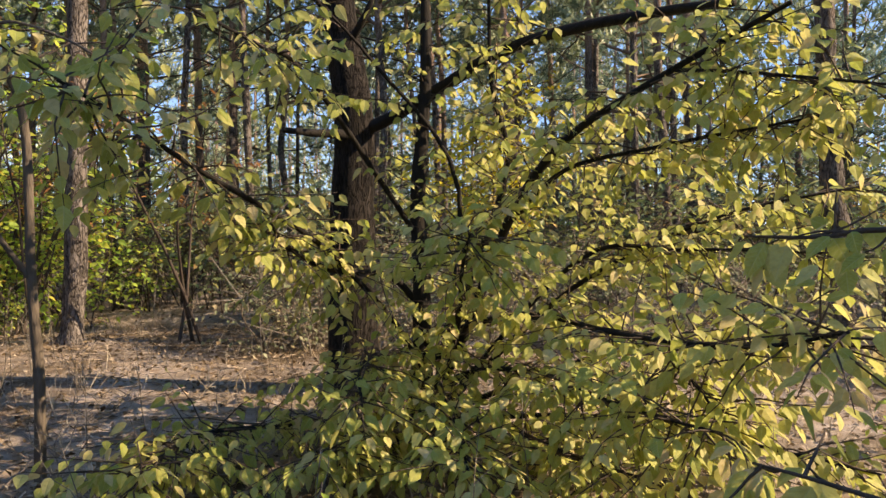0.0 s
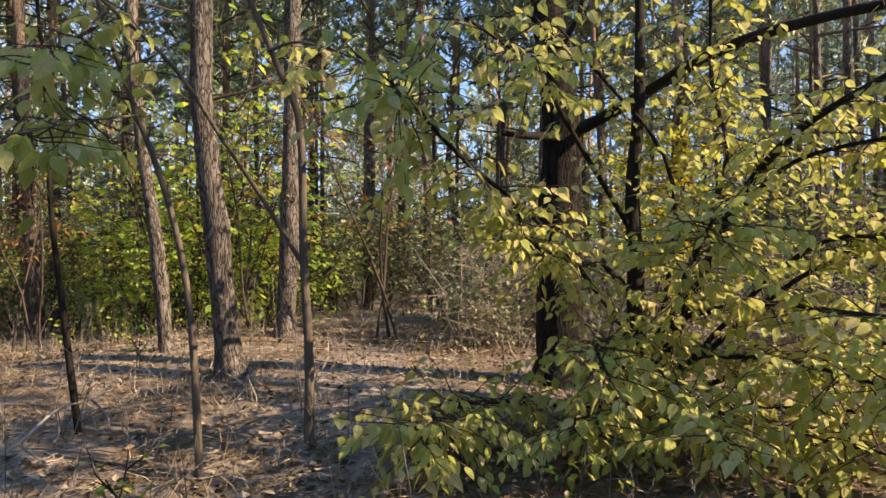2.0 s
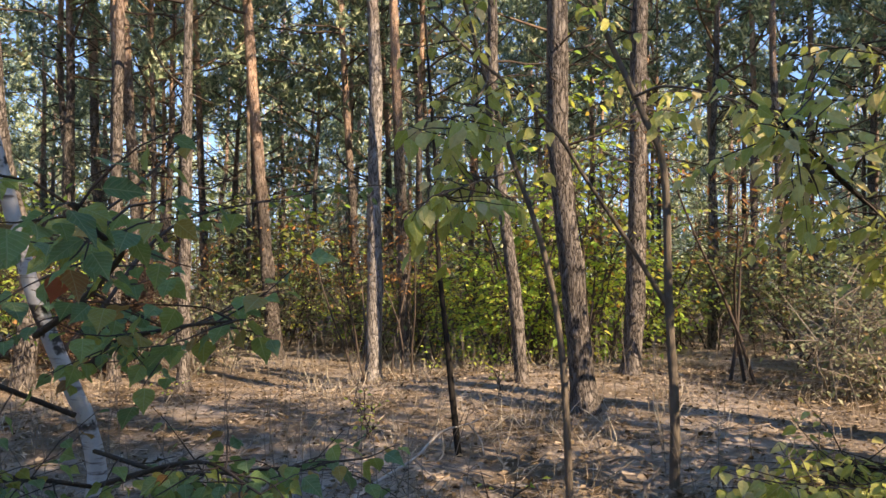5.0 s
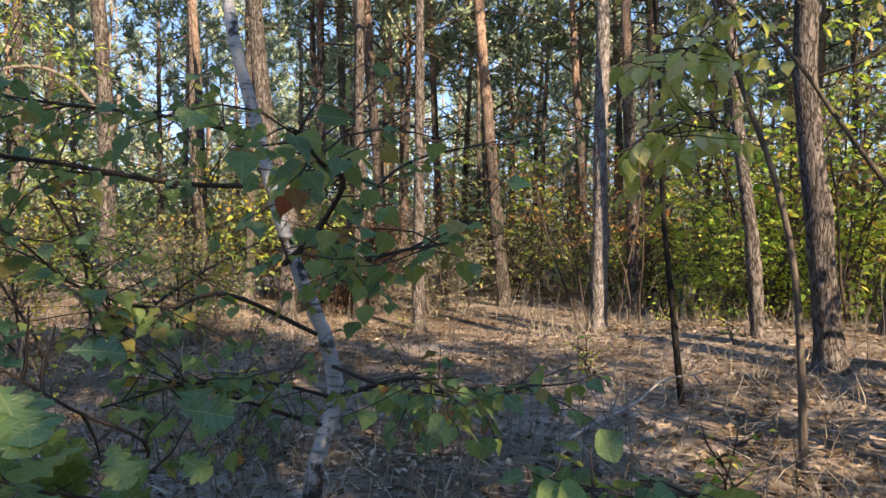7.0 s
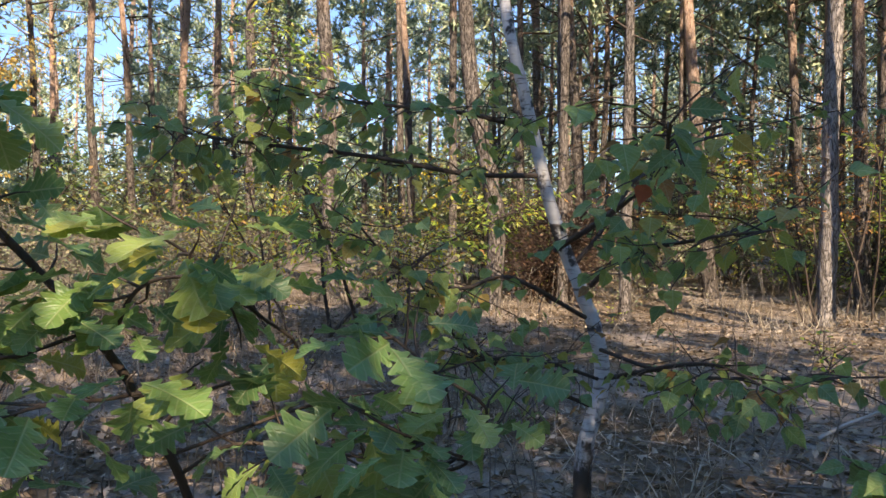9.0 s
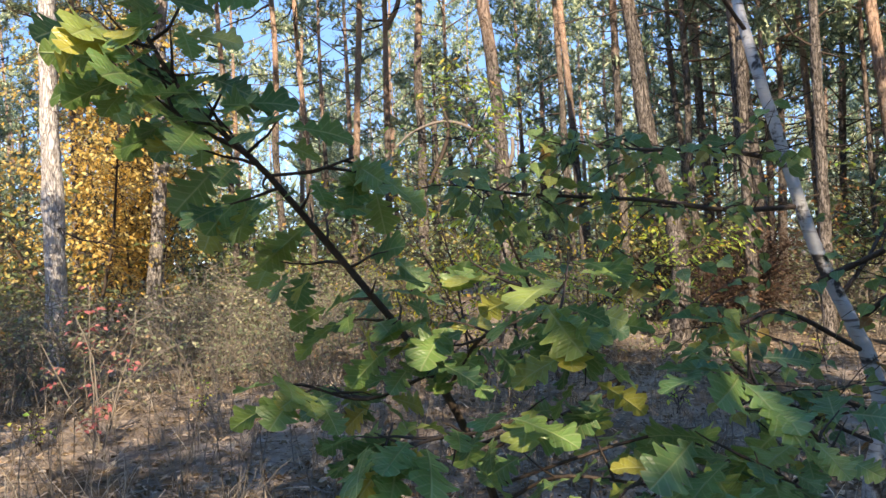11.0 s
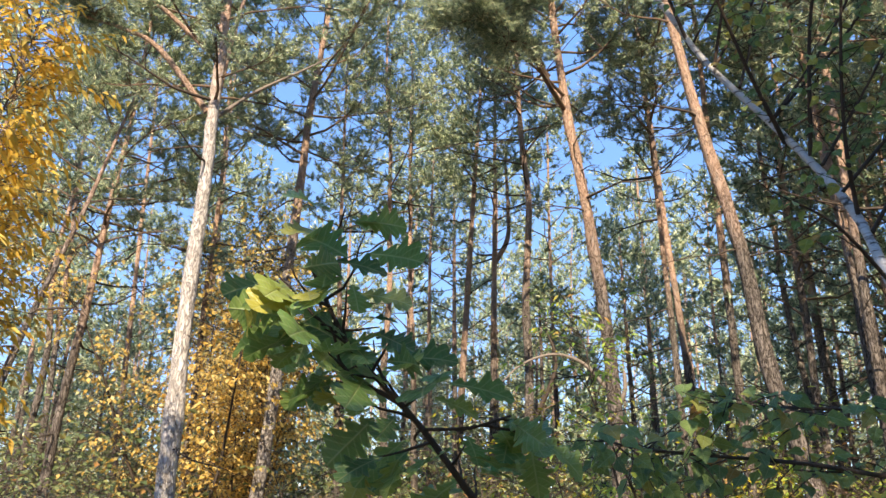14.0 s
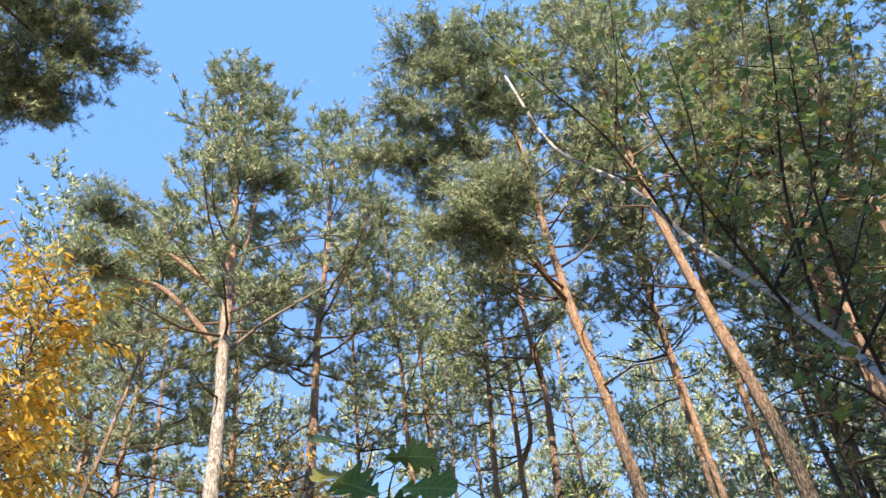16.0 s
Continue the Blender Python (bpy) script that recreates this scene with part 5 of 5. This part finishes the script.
def thickets():
    rng = random.Random(17)
    def put(kind, x, y, s=1.0):
        name, sets, label, cat, group = kind
        bush(name, (x, y), sets[rng.randrange(len(sets))], label, cat, group, s * rng.uniform(0.85, 1.15), rng.uniform(0, 6.28))
    lime = ("lime_bush", LIME, "sunlit bush with yellow-green leaves", "bush", "bushes at the wood's edge")
    dull = ("green_bush", DULL, "dull green bush under the pines", "bush", "bushes at the wood's edge")
    tangle = ("bare_bush", TANGLE, "tangled bare grey-brown bush with small withered leaves", "bush", "sparse undergrowth")
    sparse = ("sparse_bush", SPARSE, "half-bare grey bush with few leaves", "bush", "sparse undergrowth")
    for x, y in ((-7.2, 9.7), (-6.3, 9.3), (-8.1, 10.4), (-5.7, 10.0), (-10.2, 10.2), (-7.6, 11.4), (-9.2, 11.0), (-6.2, 11.2), (-8.4, 12.8), (-10.8, 10.3), (-5.2, 11.8), (-7.0, 13.6), (-9.8, 13.0), (-6.9, 10.2), (-5.8, 13.0)):
        put(lime if -9.5 < x and y < 12.5 else dull, x, y, rng.uniform(0.65, 1.25))
    for x, y in ((-7.0, 9.0), (-6.2, 9.0), (-5.6, 9.2), (-7.9, 9.5), (-6.6, 8.7), (-8.9, 9.9), (-10.3, 9.3), (-9.7, 10.1), (-5.2, 9.6)):
        put(lime, x, y, rng.uniform(0.4, 0.65))
    rust = ("rusty_sapling", RUST, "thin sapling with few rust-brown leaves", "sapling", "rusty saplings")
    for x, y in ((-7.2, 6.25), (-7.7, 7.5), (-6.4, 8.6), (-9.9, 8.9), (-5.6, 8.9), (-8.4, 9.2), (-12.2, 8.9), (-3.1, 8.7), (-11.0, 6.6)):
        put(rust, x, y, rng.uniform(0.75, 1.2))
    for x, y in ((-12.6, 9.6), (-13.0, 8.2), (-14.0, 10.5), (-12.4, 11.2), (-4.4, 12.4), (-2.8, 10.4), (-3.4, 11.6), (-1.6, 10.6), (-15.0, 8.6), (-15.5, 5.5), (-16.2, 3.0), (-14.0, 5.0), (2.0, 9.5), (5.5, 9.0), (3.3, 9.9), (6.0, 11.0), (-17, 0.8), (-18, -1), (-16, -8), (-15.5, -9.5), (-13.5, -9.2), (-18.5, -6), (-18, -8)):
        put(dull, x, y)
    for i in range(105):
        a, r = radians(rng.uniform(55, 220)), rng.uniform(8.5, 17)
        x, y = -0.5 + r * math.cos(a), -1 + r * math.sin(a)
        if -10.5 < x < -3.5 and 3 < y < 11.5:
            continue
        put(sparse, x, y)
    for i in range(110):
        a, r = radians(rng.uniform(25, 225)), rng.uniform(14, 26)
        x, y = -0.5 + r * math.cos(a), -1 + r * math.sin(a)
        put(dull if rng.random() < (0.9 if y < 4 else 0.85) else lime, x, y, rng.uniform(0.9, 1.6))
    for i in range(11):
        put(sparse, rng.uniform(-11.8, -8.4), rng.uniform(-4.8, -0.6), rng.uniform(0.55, 0.95))
    for i in range(9):
        put(tangle, rng.uniform(-13.5, -8.5), rng.uniform(-7.2, -2.0), rng.uniform(0.7, 1.1))
    for x, y in ((-11.6, -6.9), (-12.4, -6.2), (-10.6, -7.1), (-13.2, -7.2), (-12.0, -8.0), (-14.6, -2.4), (-14.0, -1.2), (-14.8, -3.4), (-13.4, -0.2), (-16.0, -7.4)):
        put(dull, x, y, rng.uniform(0.6, 0.9))
    for x, y, s in ((-14.3, -6.05, 1.0), (-15.5, -4.9, 0.95), (-16.3, -5.9, 1.1), (-15.0, -5.4, 0.8)):
        bush("orange_tree", (x, y), ORANGE[rng.randrange(2)], "small tree with glowing orange-yellow autumn leaves", "tree", "autumn trees", s, rng.uniform(0, 6))
    bush("golden_ash", (-5.5, -5.0), ASH[0], "young ash with drooping golden leaflets", "tree", "autumn trees", 1.0, 0.5)
    bush("bright_maple", (0.2, 10.9), BRIGHT[0], "bright yellow young tree in full sun", "tree", "autumn trees", 1.0, 0)
    bush("yellow_green_sapling", (-8.7, 0.75), GOLD[0], "thin sapling with yellow-green narrow leaves", "sapling", "", 1.0, 0)
    bush("yellow_green_sapling", (-8.6, 0.0), GOLD[1], "low yellow sapling with narrow leaves", "sapling", "", 0.9, 2)
    bush("yellow_green_sapling", (-9.6, 1.6), GOLD[1], "low yellow sapling with narrow leaves", "sapling", "", 0.8, 4)
    bush("brown_brush", (-11.4, 4.7), BROWN[0], "dense dead brown brush behind the bent pine", "brush", "", 1.1, 0)


thickets()


# ---------------------------------------------------------------- forest floor
def on_floor(rng, reach=13.0):
    a = radians(rng.uniform(30, 240) if rng.random() < 0.75 else rng.uniform(0, 360))
    r = reach * math.sqrt(rng.uniform(0.01, 1))
    return -0.5 + r * math.cos(a), -1.0 + r * math.sin(a)


def floor_litter():
    rng = random.Random(33)
    places, ways, ups, sizes = [], [], [], []
    for i in range(46000):
        x, y = on_floor(rng, 5.5 if i % 4 == 1 else 11.0 if i % 4 else 15.0)
        places.append((x, y, ground_height(x, y) + rng.uniform(0.004, 0.03)))
        ways.append((rng.gauss(0, 1), rng.gauss(0, 1), rng.gauss(0, 0.35)))
        ups.append((rng.gauss(0, 0.45), rng.gauss(0, 0.45), 1))
        sizes.append(rng.uniform(0.035, 0.085))
    ob = new("leaf_litter", leaf_mesh("leaf_litter", SIMPLE, places, leaf_frames(ways, ups), sizes, litter_mat))
    tagged(ob, "dry brown fallen leaves strewn over the ground", "leaf litter", kind="stuff")
    places, ways, ups, sizes = [], [], [], []
    for i in range(3400):
        x, y = on_floor(rng, 15.0)
        thick = noise.noise(Vector((x * 0.5, y * 0.5, 1.0)))
        if thick < -0.1:
            continue
        for k in range(rng.randint(5, 11)):
            px, py = x + rng.gauss(0, 0.06), y + rng.gauss(0, 0.06)
            places.append((px, py, ground_height(px, py) - 0.01))
            ways.append((rng.gauss(0, 0.45), rng.gauss(0, 0.45), 0.8))
            ups.append((rng.gauss(0, 1), rng.gauss(0, 1), 0.3))
            sizes.append(rng.uniform(0.10, 0.34))
    ob = new("dry_grass", leaf_mesh("dry_grass", BLADE, places, leaf_frames(ways, ups), sizes, straw_mat))
    tagged(ob, "pale dry grass in thin tufts", "grass", kind="stuff")
    gen = np.random.default_rng(9)
    n = 42000
    a, r = np.radians(gen.uniform(30, 240, n)), 12.5 * np.sqrt(gen.uniform(0.02, 1, n))
    p = np.stack([-0.5 + r * np.cos(a), -1.0 + r * np.sin(a), np.zeros(n)], axis=1)
    p[:, 2] = [ground_height(x, y) for x, y in p[:, :2]]
    p[:, 2] += gen.uniform(0.004, 0.02, n)
    way = unit(gen.normal(size=(n, 3)) * (1, 1, 0.12))
    side = unit(np.cross(way, gen.normal(size=(n, 3)) * 0.3 + (0, 0, 1)))
    wide = gen.uniform(0.003, 0.008, (n, 1))
    verts = np.stack([p - side * wide, p + side * wide, p + way * gen.uniform(0.06, 0.2, (n, 1))], axis=1).reshape(-1, 3)
    ob = new("fallen_needles", build_mesh("fallen_needles", verts.tolist(), np.arange(3 * n).reshape(-1, 3).tolist(), fallen_mat))
    tagged(ob, "pale pinkish-brown pine needles and chaff on the soil", "needle litter", kind="stuff")
    wood = Tubes()
    for i in range(2200):
        x, y = on_floor(rng, 6.0 if i % 3 == 0 else 9.0 if i % 2 else 13.0)
        d = any_way(rng, 0.05)
        line = wander(Vector((x, y, ground_height(x, y) + 0.015)), d, rng.uniform(0.12, 0.7), rng, 4, 0.15)
        line = [Vector((p.x, p.y, ground_height(p.x, p.y) + 0.012 + rng.uniform(0, 0.02))) for p in line]
        wood.add(line, taper(line, rng.uniform(0.003, 0.008), 0.002), 4)
    ob = new("fallen_twigs", wood.mesh("fallen_twigs", dead_mat))
    tagged(ob, "small dead twigs lying on the floor", "twigs", kind="stuff")


def dry_weeds():
    rng = random.Random(44)
    wood = Tubes()
    for i in range(2000):
        a = radians(rng.uniform(60, 225))
        r = rng.uniform(2.6, 14)
        x, y = -0.5 + r * math.cos(a), -1.0 + r * math.sin(a)
        dense = 1.0 if (y < 1.0 and x < -4) else 0.35
        if rng.random() > dense:
            continue
        tall = rng.uniform(0.25, 0.95)
        line = wander(Vector((x, y, ground_height(x, y) - 0.01)), Vector((rng.gauss(0, 0.15), rng.gauss(0, 0.15), 1)), tall, rng, 4, 0.08)
        wood.add(line, taper(line, 0.0045, 0.0018), 3)
        for k in range(rng.randint(2, 6)):
            p, d = spot(line, rng.uniform(0.35, 1))
            twig = wander(p, d + any_way(rng, 0.3) * 0.8, rng.uniform(0.08, 0.28), rng, 3, 0.2)
            wood.add(twig, taper(twig, 0.0025, 0.0012), 3)
    ob = new("dry_weeds", wood.mesh("dry_weeds", weed_mat))
    tagged(ob, "thin dry weed stalks standing among the pines", "weeds", kind="stuff")


def fallen_branch():
    g = 0.03
    top = thing("fallen_branch", (-3.97, 3.6, ground_height(-3.97, 3.6)), "bleached dead branch lying on the litter", "branch")
    o = Vector(top.location)
    rng = random.Random(2)
    for pts, r in (([(-3.95, 2.75, 0.05), (-3.95, 2.98, 0.12), (-3.97, 3.4, 0.2), (-4.0, 3.75, 0.33), (-4.0, 4.1, 0.34), (-4.02, 4.4, 0.37)], 0.014),
                   ([(-3.97, 3.4, 0.2), (-3.9, 3.5, 0.08), (-3.8, 3.55, 0.06)], 0.009),
                   ([(-4.0, 3.75, 0.33), (-4.02, 3.8, 0.15), (-4.05, 3.7, 0.08)], 0.009),
                   ([(-4.0, 4.1, 0.34), (-3.95, 4.2, 0.2), (-3.85, 4.1, 0.12)], 0.008)):
        ln = curve_points([Vector(p) - o for p in pts], 4)
        wood = Tubes()
        wood.add(ln, taper(ln, r, 0.005), 6, 0.1, rng)
        part("branch", wood.mesh("branch", bleached_mat), top)


floor_litter()
dry_weeds()
fallen_branch()

PINK = [bush_meshes(111, 1.3, 0.5, 4, leaf_pink, SIMPLE, 0.06, 9, 4, weed_mat)]
bush("pink_weed", (-6.9, -3.5), PINK[0], "tall weed with fading pink leaves", "weed", "", 1.0, 0)
SEEDLING = [bush_meshes(120 + i, 0.35, 0.4, 2, leaf_lime, SIMPLE, 0.05, 5, 3) for i in range(2)]


def seedlings():
    rng = random.Random(61)
    for i in range(40):
        x, y = on_floor(rng, 11)
        if math.hypot(x + 0.5, y + 1) < 2.6:
            continue
        bush("seedling", (x, y), SEEDLING[i % 2], "small green seedling in the litter", "seedling", "seedlings", rng.uniform(0.7, 1.5), rng.uniform(0, 6))


seedlings()
